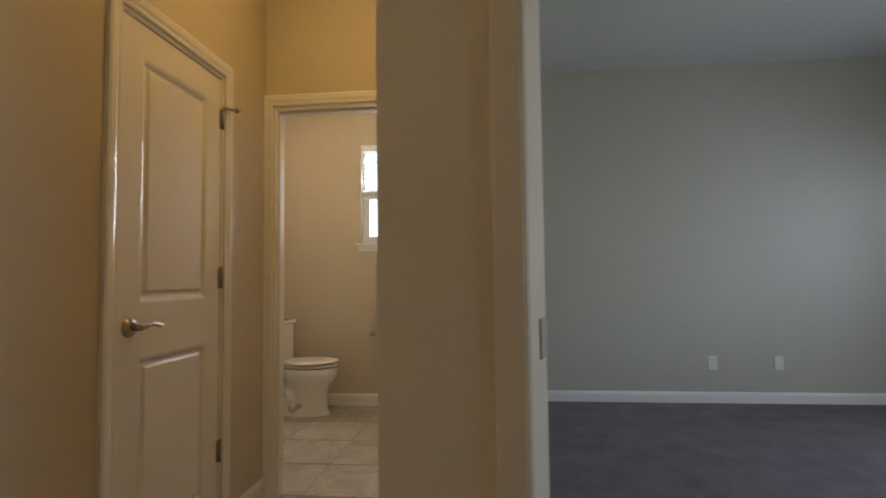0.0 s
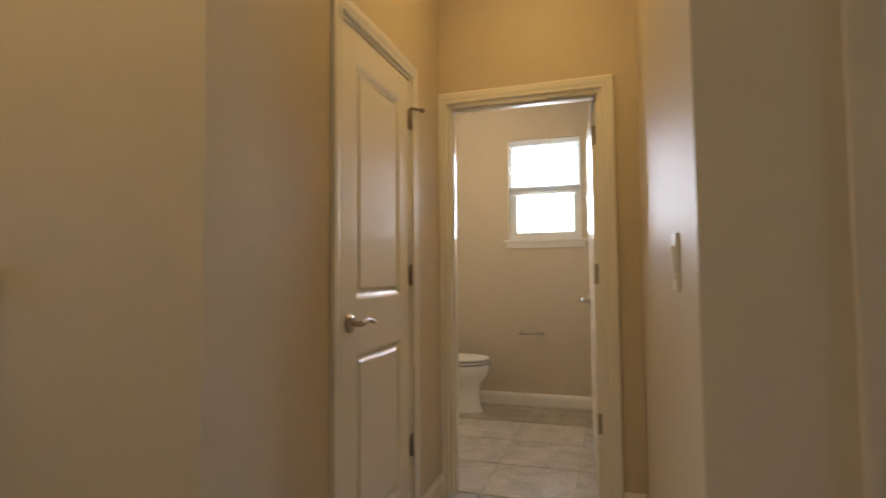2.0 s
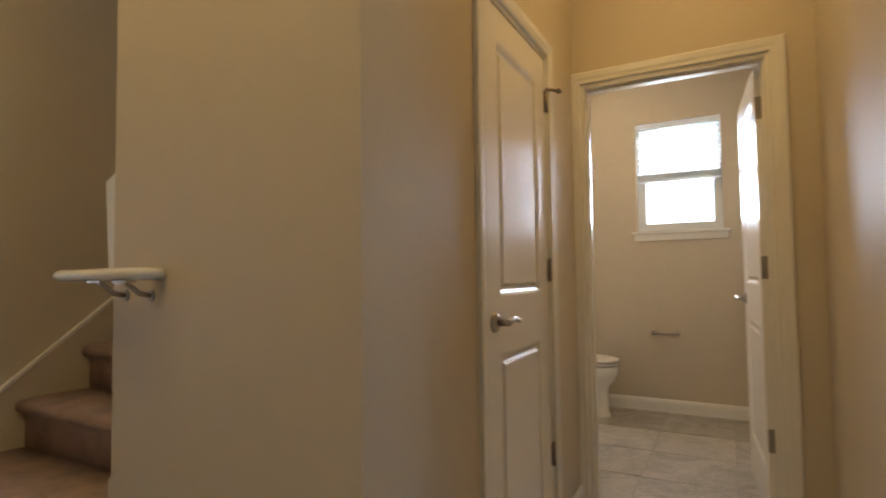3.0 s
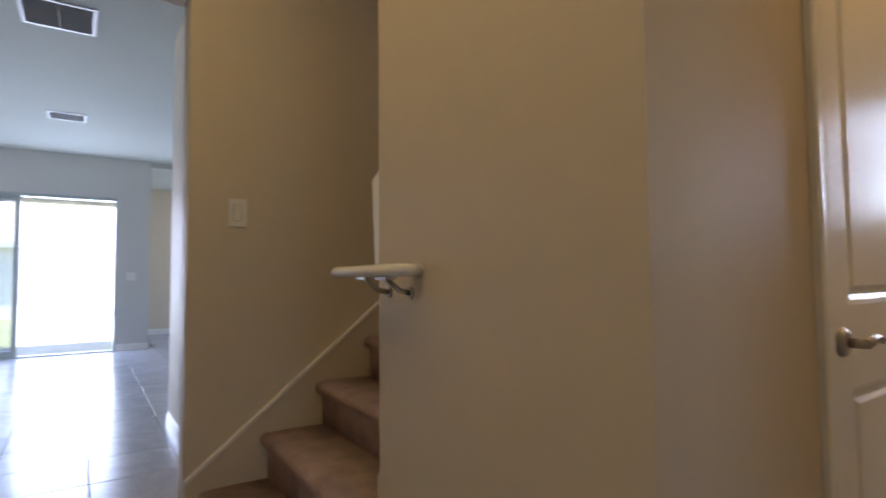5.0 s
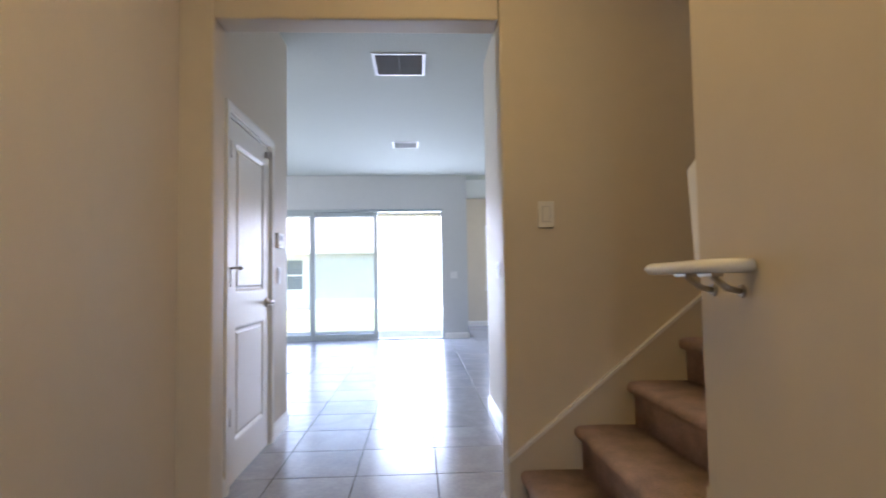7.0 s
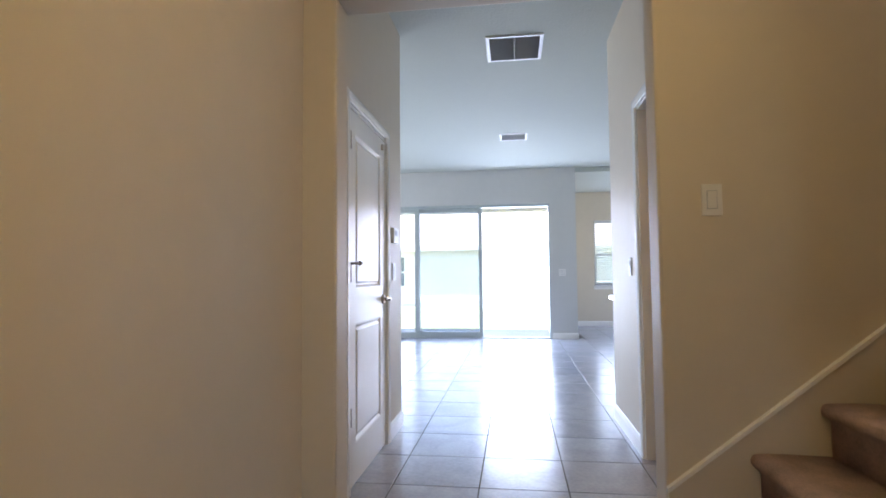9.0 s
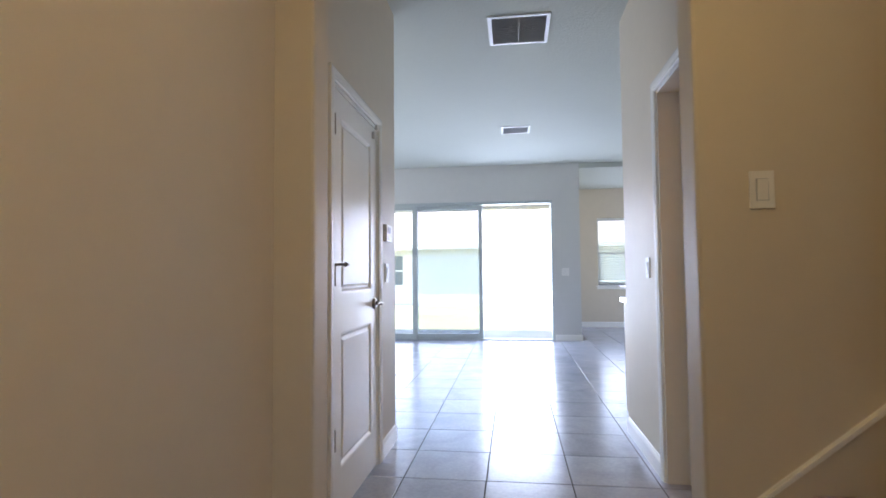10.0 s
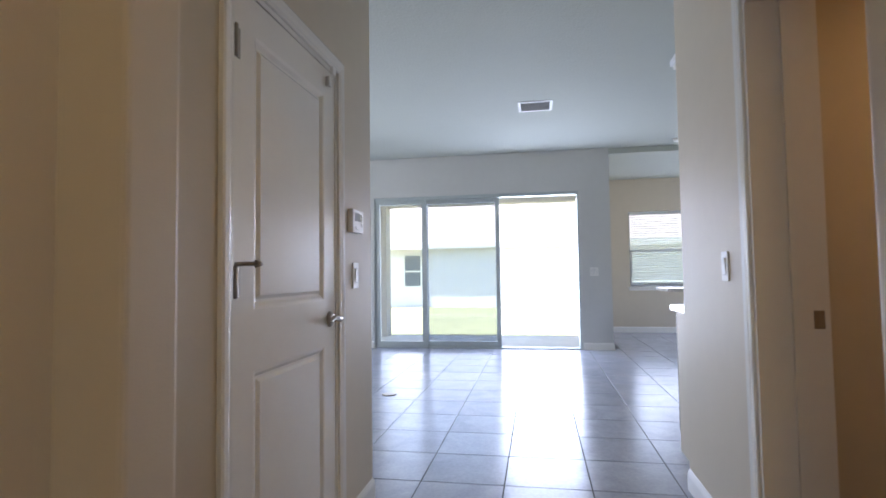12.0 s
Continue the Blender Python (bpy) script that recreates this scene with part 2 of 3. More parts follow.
wall("wall_bathroom_north", wall_paint, WALL_LABEL,
     (-1.33, -0.566, BY, BY + 0.15, 0, CEIL), (0.059, AX1, BY, BY + 0.15, 0, CEIL),
     (-0.566, 0.059, BY, BY + 0.15, 0, 1.437), (-0.566, 0.059, BY, BY + 0.15, 2.322, CEIL))
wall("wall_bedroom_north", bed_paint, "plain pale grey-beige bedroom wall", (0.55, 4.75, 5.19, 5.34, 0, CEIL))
wall("wall_bedroom_east", bed_paint, "plain pale grey-beige bedroom wall",
     (4.60, 4.75, NY, 2.3, 0, CEIL), (4.60, 4.75, 3.9, 5.19, 0, CEIL), (4.60, 4.75, 2.3, 3.9, 0, 0.75), (4.60, 4.75, 2.3, 3.9, 2.25, CEIL))
wall("wall_foyer_south", wall_paint, WALL_LABEL, (WX, 2.75, SY - 0.115, SY, 0, CEIL))
# The opening in this wall is unseen, added for the entry fill.
wall("wall_foyer_east", wall_paint, WALL_LABEL, (2.60, 2.75, SY, 0.50, 0, CEIL), (2.60, 2.75, 0.90, NY, 0, CEIL), (2.60, 2.75, 0.50, 0.90, 0, 0.8), (2.60, 2.75, 0.50, 0.90, 2.2, CEIL))
wall("wall_foyer_west", wall_paint, WALL_LABEL,
     (WX - 0.15, WX, SY - 0.115, -0.350, 0, CEIL), (WX - 0.15, WX, 0.952, 5.10, 0, TOP), (WX - 0.15, WX, -0.350, 0.952, 2.31, CEIL), bevel=0.012)
# The high opening is unseen, added for the stair's fill light.
wall("wall_stair_north", wall_paint, WALL_LABEL, (WX, -1.33, 4.98, 5.10, 0, 3.65), (WX, -2.22, 4.98, 5.10, 3.65, 4.55), (-1.58, -1.33, 4.98, 5.10, 3.65, 4.55), (WX, -1.33, 4.98, 5.10, 4.55, TOP))
wall("wall_stair_south", wall_paint, WALL_LABEL, (WX, -1.447, NY - 0.115, NY, CEIL + 0.12, TOP))
wall("wall_hall_south", wall_paint, WALL_LABEL,
     (-2.99, WX - 0.15, HS - 0.115, HS, 0, CEIL), (-4.28, -3.805, HS - 0.115, HS, 0, CEIL), (-3.805, -2.99, HS - 0.115, HS, DOOR, CEIL))
wall("wall_hall_north", wall_paint, WALL_LABEL,
     (-2.93, WX - 0.15, HN, HN + 0.238, 0, CEIL), (-4.63, -3.70, HN, HN + 0.238, 0, CEIL), (-3.70, -2.93, HN, HN + 0.238, DOOR + 0.105, CEIL))
wall("wall_closet", wall_paint, "plain beige closet wall under warm light",
     (-4.0, -3.88, HN + 0.238, 2.75, 0, 2.45), (-3.88, WX - 0.15, 2.63, 2.75, 0, 2.45))
wall("wall_living_east", wall_paint, WALL_LABEL, (-4.28, -4.16, -5.2, HS - 0.115, 0, CEIL))
wall("wall_kitchen_east", wall_paint, WALL_LABEL, (-4.63, -4.51, HN + 0.238, 5.0, 0, CEIL))
SL0, SL1, SLH = -2.16, 1.02, 2.37
wall("wall_living_west", greyed_wall_paint, "painted wall over and beside the sliding doors, window glare greyed into its colour",
     (LX - 0.2, LX, SL1, 1.47, 0, CEIL), (LX - 0.2, LX, -5.2, SL0, 0, CEIL), (LX - 0.2, LX, SL0, SL1, SLH, CEIL))
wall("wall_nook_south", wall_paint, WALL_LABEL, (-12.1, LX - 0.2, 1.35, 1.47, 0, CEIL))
wall("wall_nook_west", wall_paint, WALL_LABEL,
     (-12.25, -12.1, 1.35, 2.12, 0, CEIL), (-12.25, -12.1, 3.62, 5.0, 0, CEIL), (-12.25, -12.1, 2.12, 3.62, 0, 0.86), (-12.25, -12.1, 2.12, 3.62, 2.28, CEIL))
# North opening is unseen, made for the kitchen fill light.
wall("wall_nook_north", wall_paint, WALL_LABEL, (-12.25, -10.5, 5.0, 5.12, 0, CEIL), (-8.7, -4.51, 5.0, 5.12, 0, CEIL), (-10.5, -8.7, 5.0, 5.12, 0, 0.8), (-10.5, -8.7, 5.0, 5.12, 2.2, CEIL))
# South opening is unseen, made for the living room's fill light.
wall("wall_living_south", wall_paint, WALL_LABEL, (LX - 0.2, -8.1, -5.32, -5.2, 0, CEIL), (-6.1, -4.16, -5.32, -5.2, 0, CEIL), (-8.1, -6.1, -5.32, -5.2, 0, 0.7), (-8.1, -6.1, -5.32, -5.2, 2.3, CEIL))

solid("ceiling", boxes((-12.25, WX - 0.15, -5.32, 5.12, CEIL, CEIL + 0.12)), ceil_dimmed, "white textured ceiling of the living room and hall", "ceiling", "structure")
solid("ceiling_foyer", boxes((WX - 0.15, 4.75, SY - 0.115, NY, CEIL, CEIL + 0.12), (-1.33, 4.75, NY, 5.34, CEIL, CEIL + 0.12)),
      ceil_white, "white textured ceiling of foyer and bedroom", "ceiling", "structure")
solid("ceiling_stair", boxes((WX - 0.15, -1.33, NY - 0.115, 5.10, TOP, TOP + 0.12)), ceil_dimmed, "white ceiling high over the stairs", "ceiling", "structure")
solid("ceiling_nook", boxes((-12.1, LX - 0.02, 1.47, 5.0, 2.90, CEIL - 0.004)), ceil_dimmed, "lower white ceiling over the breakfast nook", "ceiling", "structure")
solid("ceiling_closet", boxes((-4.0, WX - 0.15, HN + 0.238, 2.75, 2.45, 2.53)), ceil_dimmed, "white closet ceiling", "ceiling", "structure")

floor = solid("floor", boxes((-9.88, 0.70, -5.32, 5.12, -0.12, -0.004), (-12.25, -9.88, 1.35, 5.12, -0.12, -0.004), (0.70, 2.75, SY - 0.115, NY + 0.1, -0.12, -0.004)), grout,
              "large square stone-look floor tiles with dark grout joints", "floor", "structure")
bath_floor = solid("floor_bathroom", boxes((-1.33, AX1, AY + 0.03, BY, -0.003, 0.001)), pale_grout,
                   "mottled grey-beige stone-look bathroom tiles with pale joints", "floor", "structure")
bm = boxes((0.55, 4.60, NY + 0.1, 5.19, -0.05, 0.012))
solid("carpet_floor", bm, bed_carpet, "short grey-brown bedroom carpet", "carpet", "structure")

# baseboards: a moulded board along each wall
BASE = [(0, 0), (0.014, 0), (0.014, 0.078), (0.011, 0.090), (0.007, 0.098), (0.004, 0.104), (0, 0.106)]


def baseboard(a, b, out, name="baseboard"):
    bm = bmesh.new()
    extrude_profile(bm, BASE, (*a, 0), (*b, 0), (*out, 0))
    return solid(name, bm, trim_paint, "white moulded baseboard along the wall", "baseboard", "structure")


for a, b, out in (
    ((-1.447, NY), (AX0, NY), (0, -1)), ((AX1, NY), (0.64, NY), (0, -1)), ((1.62, NY), (2.60, NY), (0, -1)),
    ((AX0, NY), (AX0, 1.865), (1, 0)), ((AX0, 2.65), (AX0, AY), (1, 0)), ((AX1, NY), (AX1, AY), (-1, 0)),
    ((0.322, AY), (AX1, AY), (0, -1)), ((-1.33, BY), (AX1, BY), (0, -1)), ((AX1, AY + 0.115), (AX1, BY), (-1, 0)),
    ((-1.33, AY + 0.115), (-1.33, BY), (1, 0)), ((0.55, 5.19), (4.60, 5.19), (0, -1)), ((4.60, NY + 0.19), (4.60, 5.19), (-1, 0)),
    ((WX, SY), (2.60, SY), (0, 1)), ((WX, SY), (WX, -0.350), (1, 0)), ((WX - 0.15, -0.350), (WX, -0.350), (0, 1)),
    ((WX - 0.15, 0.952), (WX, 0.952), (0, -1)), ((WX - 0.15, HS), (-2.93, HS), (0, 1)), ((-4.28, HS), (-3.865, HS), (0, 1)),
    ((WX - 0.15, HN), (-2.87, HN), (0, -1)), ((-4.63, HN), (-3.76, HN), (0, -1)), ((-4.63, HN), (-4.63, 5.0), (-1, 0)),
    ((-4.28, -5.2), (-4.28, HS), (-1, 0)), ((LX, SL1 + 0.02), (LX, 1.47), (1, 0)), ((LX, -5.2), (LX, SL0 - 0.02), (1, 0)),
    ((-12.1, 1.47), (LX, 1.47), (0, 1)), ((-12.1, 1.47), (-12.1, 5.0), (1, 0)),
    ((-3.88, 2.63), (WX - 0.15, 2.63), (0, -1)), ((-3.88, HN + 0.238), (-3.88, 2.63), (1, 0)),
):
    baseboard(a, b, out)


# ---- doors ----
CASE = [(0, 0), (0.010, 0), (0.014, 0.006), (0.013, 0.018), (0.017, 0.030), (0.018, 0.052), (0.014, 0.060), (0, 0.060)]


def casing(parent, x0, x1, h, y, out, jamb=0.06):
    """Mitred casing round an opening in the local wall plane y; out is +1 or -1 along y."""
    bm = bmesh.new()
    loops = []
    for corner in ((x0, 0, -1, 0), (x0, h, -1, 1), (x1, h, 1, 1), (x1, 0, 1, 0)):
        cx, cz, sx, sz = corner
        loops.append([Vector((cx + sx * v, y + out * u, cz + sz * v)) for u, v in CASE])
    loft(bm, loops, smooth=False)
    return part("casing", bm, trim_paint, parent, "white moulded door casing")


def jambs(parent, x0, x1, h, y0, y1, stop):
    """The lining of an opening, with a stop bead."""
    part("jamb", boxes((x0, x0 + 0.018, y0, y1, 0, h - 0.018), (x0 + 0.018, x0 + 0.030, stop, stop + 0.035, 0, h - 0.030)), trim_paint, parent)
    part("jamb", boxes((x1 - 0.018, x1, y0, y1, 0, h - 0.018), (x1 - 0.030, x1 - 0.018, stop, stop + 0.035, 0, h - 0.030)), trim_paint, parent)
    part("head_jamb", boxes((x0, x1, y0, y1, h - 0.018, h), (x0 + 0.018, x1 - 0.018, stop, stop + 0.035, h - 0.030, h - 0.018)), trim_paint, parent)


def leaf(parent, w, h, name="leaf", margin=0.115):
    """A two-panel door leaf: x from 0 (hinges) to w, y from -0.035 to 0, with panels moulded into both faces."""
    bm = bmesh.new()
    panels = ((margin, w - margin, 0.22, 0.858), (margin, w - margin, 1.045, h - 0.115))
    xs = [0, margin, w - margin, w]
    zs = [0.012, 0.22, 0.858, 1.045, h - 0.115, h]
    for y, s in ((0.0, -1), (-0.035, 1)):
        for i in range(3):
            for k in range(5):
                if i == 1 and k in (1, 3):
                    x0, x1, z0, z1 = xs[1], xs[2], zs[k], zs[k + 1]
                    prev = None
                    for off, dep in ((0, 0), (0.010, 0.003), (0.022, 0.012), (0.030, 0.012), (0.042, 0.003)):
                        ring = [bm.verts.new((x, y + s * dep, z)) for x, z in
                                ((x0 + off, z0 + off), (x1 - off, z0 + off), (x1 - off, z1 - off), (x0 + off, z1 - off))]
                        if prev:
                            for q in range(4):
                                bm.faces.new((prev[q], prev[(q + 1) % 4], ring[(q + 1) % 4], ring[q]))
                        prev = ring
                    bm.faces.new(prev)
                else:
                    bm.faces.new([bm.verts.new((x, y, z)) for x, z in
                                  ((xs[i], zs[k]), (xs[i + 1], zs[k]), (xs[i + 1], zs[k + 1]), (xs[i], zs[k + 1]))])
    for q in (((0, 0), (0, -0.035)), ((w, 0), (w, -0.035))):
        (a, ya), (b, yb) = q
        bm.faces.new([bm.verts.new(p) for p in ((a, ya, zs[0]), (b, yb, zs[0]), (b, yb, h), (a, ya, h))])
    for z in (zs[0], h):
        bm.faces.new([bm.verts.new(p) for p in ((0, 0, z), (w, 0, z), (w, -0.035, z), (0, -0.035, z))])
    bmesh.ops.remove_doubles(bm, verts=bm.verts, dist=0.0001)
    return part(name, bm, door_paint, parent, "white two-panel door leaf")


def lever(parent, x, z, y, out, toward):
    """Rose, neck and a curved lever; out is the side (+1 or -1 along y), toward the way the lever points along x."""
    bm = bmesh.new()
    tube(bm, [(x, y, z), (x, y + out * 0.004, z), (x, y + out * 0.012, z), (x, y + out * 0.016, z)], [0.033, 0.033, 0.028, 0.018], 20)
    rose = part("door_handle", bm, nickel, parent, "brushed nickel lever handle on a round rose")
    bm = bmesh.new()
    tube(bm, [(x, y + out * 0.014, z), (x, y + out * 0.050, z), (x, y + out * 0.056, z)], [0.012, 0.011, 0.008], 14)
    pts = [(x + toward * d, y + out * 0.048, z + h) for d, h in ((-0.008, 0), (0.02, 0.004), (0.05, 0.010), (0.075, 0.006), (0.098, -0.001), (0.112, 0.001))]
    tube(bm, pts, [0.010, 0.011, 0.009, 0.008, 0.007, 0.004], 12)
    part("lever", bm, nickel, rose)


def hinge(parent, x, y, z, out, stop=0, wide=0.016):
    bm = bmesh.new()
    tube(bm, [(x, y + out * 0.006, z - 0.046), (x, y + out * 0.006, z + 0.046)], 0.0065, 10)
    tube(bm, [(x, y + out * 0.006, z + 0.046), (x, y + out * 0.006, z + 0.052)], [0.005, 0.003], 8)
    box(bm, x - 0.016, x + wide, y - 0.001, y + 0.002, z - 0.045, z + 0.045)
    h = part("hinge", bm, bronze, parent)
    if stop:
        bm = bmesh.new()
        tube(bm, [(x, y + out * 0.006, z + 0.052), (x + stop * 0.02, y + out * 0.02, z + 0.054), (x + stop * 0.055, y + out * 0.045, z + 0.054)], 0.0065, 8)
        tube(bm, [(x + stop * 0.050, y + out * 0.041, z + 0.054), (x + stop * 0.066, y + out * 0.052, z + 0.054)], [0.012, 0.006], 10)
        part("bumper", bm, bronze, h, "hinge-pin door stop")


def strike(parent, x, y, z, out):
    bm = boxes((x, x + out * 0.002, y - 0.020, y + 0.014, z - 0.032, z + 0.032))
    box(bm, x - 0.001, x + out * 0.003, y - 0.008, y + 0.008, z - 0.013, z + 0.013)
    part("strike_plate", bm, bronze, parent, "dull metal strike plate")


# closet door on the alcove's west wall: local x runs north along the wall, local y into the closet
door = base("door_1", pose(AX0, 1.925, 0, 0, 0, 90), "closed white two-panel closet door with a nickel lever", "door", "structure")
casing(door, 0, 0.665, DOOR, 0, -1)
jambs(door, 0, 0.665, DOOR, 0.0, 0.115, 0.040)
lf = leaf(door, 0.625, 2.018, margin=0.105)
lf.matrix_parent_inverse = Matrix()
lf.matrix_basis = pose(0.645, 0.003, 0, 0, 0, 180)
lever(door, 0.072, 0.965, 0.003, -1, 1)
for z, st in ((1.84, 1), (1.13, 0), (0.38, 0)):
    hinge(door, 0.648, 0.0, z, -1, st)

# bathroom door, standing open against the east side
door = base("door_2", pose(-0.532, AY, 0), "white two-panel bathroom door standing open inwards", "door", "structure")
casing(door, 0, 0.794, DOOR, 0, -1)
jambs(door, 0, 0.794, DOOR, 0.0, 0.115, 0.030)
lf = leaf(door, 0.735, 2.018, margin=0.12)
lf.matrix_basis = pose(0.739, 0.122, 0, 0, 0, 94)
lever(lf, 0.675, 0.965, 0.0, 1, -1)
for z in (1.84, 1.13, 0.38):
    bm = boxes((-0.0025, -0.0002, -0.034, -0.002, z - 0.05, z + 0.05))
    tube(bm, [(-0.003, -0.037, z - 0.048), (-0.003, -0.037, z + 0.048)], 0.006, 10)
    part("hinge", bm, bronze, lf)

# bedroom doorway beside the alcove, its near jamb splayed towards the room
door = base("door_3", pose(0.695, NY, 0), "cased bedroom doorway with a strike plate in the jamb", "door", "structure")
part("casing", boxes((-0.054, 0.0, -0.012, 0, 0, DOOR), (0.86, 0.922, -0.012, 0, 0, DOOR), (-0.054, 0.914, -0.012, 0, DOOR, DOOR + 0.062), bevel=0.004), wall_paint, door, "flat painted door casing")
bm = bmesh.new()
loft(bm, [[(-0.01, 0, z), (0.004, 0, z), (0.010, 0.006, z), (0.046, 0.118, z), (0.047, 0.135, z), (-0.01, 0.135, z)] for z in (0, DOOR - 0.018)], smooth=False)
part("jamb", bm, wall_paint, door)
part("jamb", boxes((0.842, 0.86, 0.0, 0.19, 0, DOOR - 0.018)), trim_paint, door)
part("head_jamb", boxes((0.0, 0.86, 0.0, 0.19, DOOR - 0.018, DOOR)), trim_paint, door)
bm = bmesh.new()
outline = [(0, -0.038), (0.040, -0.038), (0.050, -0.030), (0.053, 0.0), (0.050, 0.030), (0.040, 0.038), (0, 0.038)]
loft(bm, [[(0.0295 + 0.305 * v + e, 0.064 + 0.952 * v, 1.0 + z) for v, z in outline] for e in (-0.002, 0.003)], smooth=False)
part("strike_plate", bm, bronze, door, "dull metal strike plate with a curved lip")

# hall door, closed
door = base("door_4", pose(-2.99, HS, 0, 0, 0, 180), "closed white two-panel hall door with a nickel lever", "door", "structure")
casing(door, 0, 0.815, DOOR, 0, -1)
jambs(door, 0, 0.815, DOOR, 0.0, 0.115, 0.040)
lf = leaf(door, 0.775, 2.018)
lf.matrix_basis = pose(0.020, 0.038, 0)
lever(door, 0.735, 0.965, 0.003, -1, -1)
for z, st in ((1.84, 0), (1.13, 1), (0.38, 0)):
    hinge(door, 0.017, 0.0, z, -1, st, 0.030)

sensor = base("door_sensor", pose(-3.70, HS, 1.975, 0, 0, 180), "small white alarm contact at the top of the door", "door sensor")
part("magnet", boxes((-0.012, 0.012, -0.016, 0.003, -0.030, 0.012), bevel=0.004), plastic, sensor)
part("contact", boxes((-0.016, 0.016, -0.034, -0.016, 0.016, 0.050), bevel=0.005), plastic, sensor)

# doorway of the closet off the hall
door = base("door_5", pose(-3.70, HN, 0), "cased doorway to a closet, lit warm inside", "door", "structure")
casing(door, 0, 0.77, DOOR + 0.105, 0, -1)
jambs(door, 0, 0.77, DOOR + 0.105, 0.0, 0.238, 0.115)
strike(door, 0.018, 0.205, 0.968, 1)


# ---- stairs ----
stairs = base("staircase", pose(0, 0, 0), "carpeted staircase with brown-beige carpet and a white capped skirt board", "stairs", "structure")
RISE, RUN, Y0, Z0 = 0.190, 0.246, 0.757, 0.065
for n in range(1, 15):
    z, y = Z0 + RISE * n, Y0 + RUN * n
    bm = bmesh.new()
    foot = z - RISE if n > 1 else 0.0
    nose = [(y + 0.024 - 0.024 * math.sin(q), z - 0.026 - 0.026 * math.cos(q)) for q in (math.pi * k / 8 for k in range(9))]
    prof = [(y + 0.034, foot), (y + 0.034, z - 0.075), (y + 0.031, z - 0.058), *nose, (y + RUN * 0.5, z + 0.002), (y + RUN + 0.036, z - 0.002), (y + RUN + 0.036, foot)]
    loft(bm, [[(x, a, b) for a, b in prof] for x in (WX + 0.018, -1.465 if n > 2 else -1.450)], smooth=False)
    for f in bm.faces:
        f.smooth = len(f.verts) == 4
    part("step", bm, stair_carpet, stairs)
bm = bmesh.new()
sk = [(0.957, 0.0), (0.957, 0.29), (4.9, 0.29 + 3.943 * 0.79), (4.9, 0.0)]
loft(bm, [[(x, a, b) for a, b in sk] for x in (WX, WX + 0.015)], smooth=False)
part("skirt_board", bm, wall_paint, stairs, "painted skirt board along the stairs")
bm = bmesh.new()
cap = [(0.953, 0.288), (0.953, 0.306), (4.9, 0.306 + 3.947 * 0.79), (4.9, 0.288 + 3.947 * 0.79)]
loft(bm, [[(x, a, b) for a, b in cap] for x in (WX, WX + 0.022)], smooth=False)
part("skirt_cap", bm, trim_paint, stairs)
bm = bmesh.new()
sk = [(1.306, 0.0), (1.306, 0.56), (4.9, 0.56 + 3.594 * RISE / RUN), (4.9, 0.0)]
loft(bm, [[(x, a, b) for a, b in sk] for x in (-1.462, -1.447)], smooth=False)
part("skirt_board", bm, wall_paint, stairs)

rail = base("handrail", pose(0, 0, 0), "white painted handrail on nickel brackets wrapping the wall corner", "handrail")


def bar(pts):
    """A rounded rectangular rail through points."""
    bm = bmesh.new()
    tube(bm, pts, 0.023, 16, squash=0.72)
    return bm


part("level_rail", bar([(-1.228, 1.300, 1.134), (-1.230, 1.262, 1.134), (-1.242, 1.242, 1.134), (-1.26, 1.235, 1.134), (-1.52, 1.235, 1.131), (-1.565, 1.235, 1.132), (-1.580, 1.237, 1.130)]), trim_paint, rail)
bm = bmesh.new()
loft(bm, [[(-1.447, 1.312, zi), (-1.447, 1.352, zi), (-1.495 - d, 1.352, zo), (-1.495 - d, 1.312, zo)]
          for zi, zo, d in ((1.115, 1.115, -0.012), (1.39, 1.39, 0.010), (1.432, 1.405, 0.010))], smooth=False)
part("upright", bm, trim_paint, rail)
part("sloping_rail", bar([(-1.500, 1.345, 1.40), (-1.500, 4.8, 1.40 + 3.455 * RISE / RUN)]), trim_paint, rail)
for x in (-1.270, -1.385):
    bm = bmesh.new()
    tube(bm, [(x, NY, 1.075), (x, NY - 0.006, 1.075)], [0.016, 0.014], 16)
    tube(bm, [(x, NY - 0.004, 1.075), (x, NY - 0.035, 1.082), (x - 0.012, 1.240, 1.112)], 0.008, 10)
    box(bm, x - 0.040, x + 0.020, 1.222, 1.250, 1.110, 1.117)
    part("bracket", bm, nickel, rail)


# ---- bathroom ----
def ellipse(cx, cy, rx, ry, z, n=36, egg=0.0):
    """A loop round (cx, cy); egg stretches its +x half."""
    return [(cx + (rx + (egg if math.cos(a) > 0 else 0)) * math.cos(a), cy + ry * math.sin(a), z) for a in (2 * math.pi * k / n for k in range(n))]


TX, TY = -0.93, 4.66
toilet = base("toilet", pose(0, 0, 0), "white porcelain toilet with its lid closed", "toilet")
bm = bmesh.new()
loft(bm, [ellipse(TX - 0.04, TY, 0.225, 0.120, 0.0), ellipse(TX - 0.04, TY, 0.222, 0.118, 0.02), ellipse(TX - 0.04, TY, 0.205, 0.105, 0.05),
          ellipse(TX - 0.04, TY, 0.198, 0.105, 0.18), ellipse(TX - 0.03, TY, 0.20, 0.13, 0.235), ellipse(TX, TY, 0.205, 0.165, 0.29, egg=0.015),
          ellipse(TX, TY, 0.22, 0.182, 0.34, egg=0.02), ellipse(TX, TY, 0.222, 0.185, 0.385, egg=0.02), ellipse(TX, TY, 0.215, 0.178, 0.395, egg=0.02)])
part("bowl", bm, porcelain, toilet)
bm = bmesh.new()
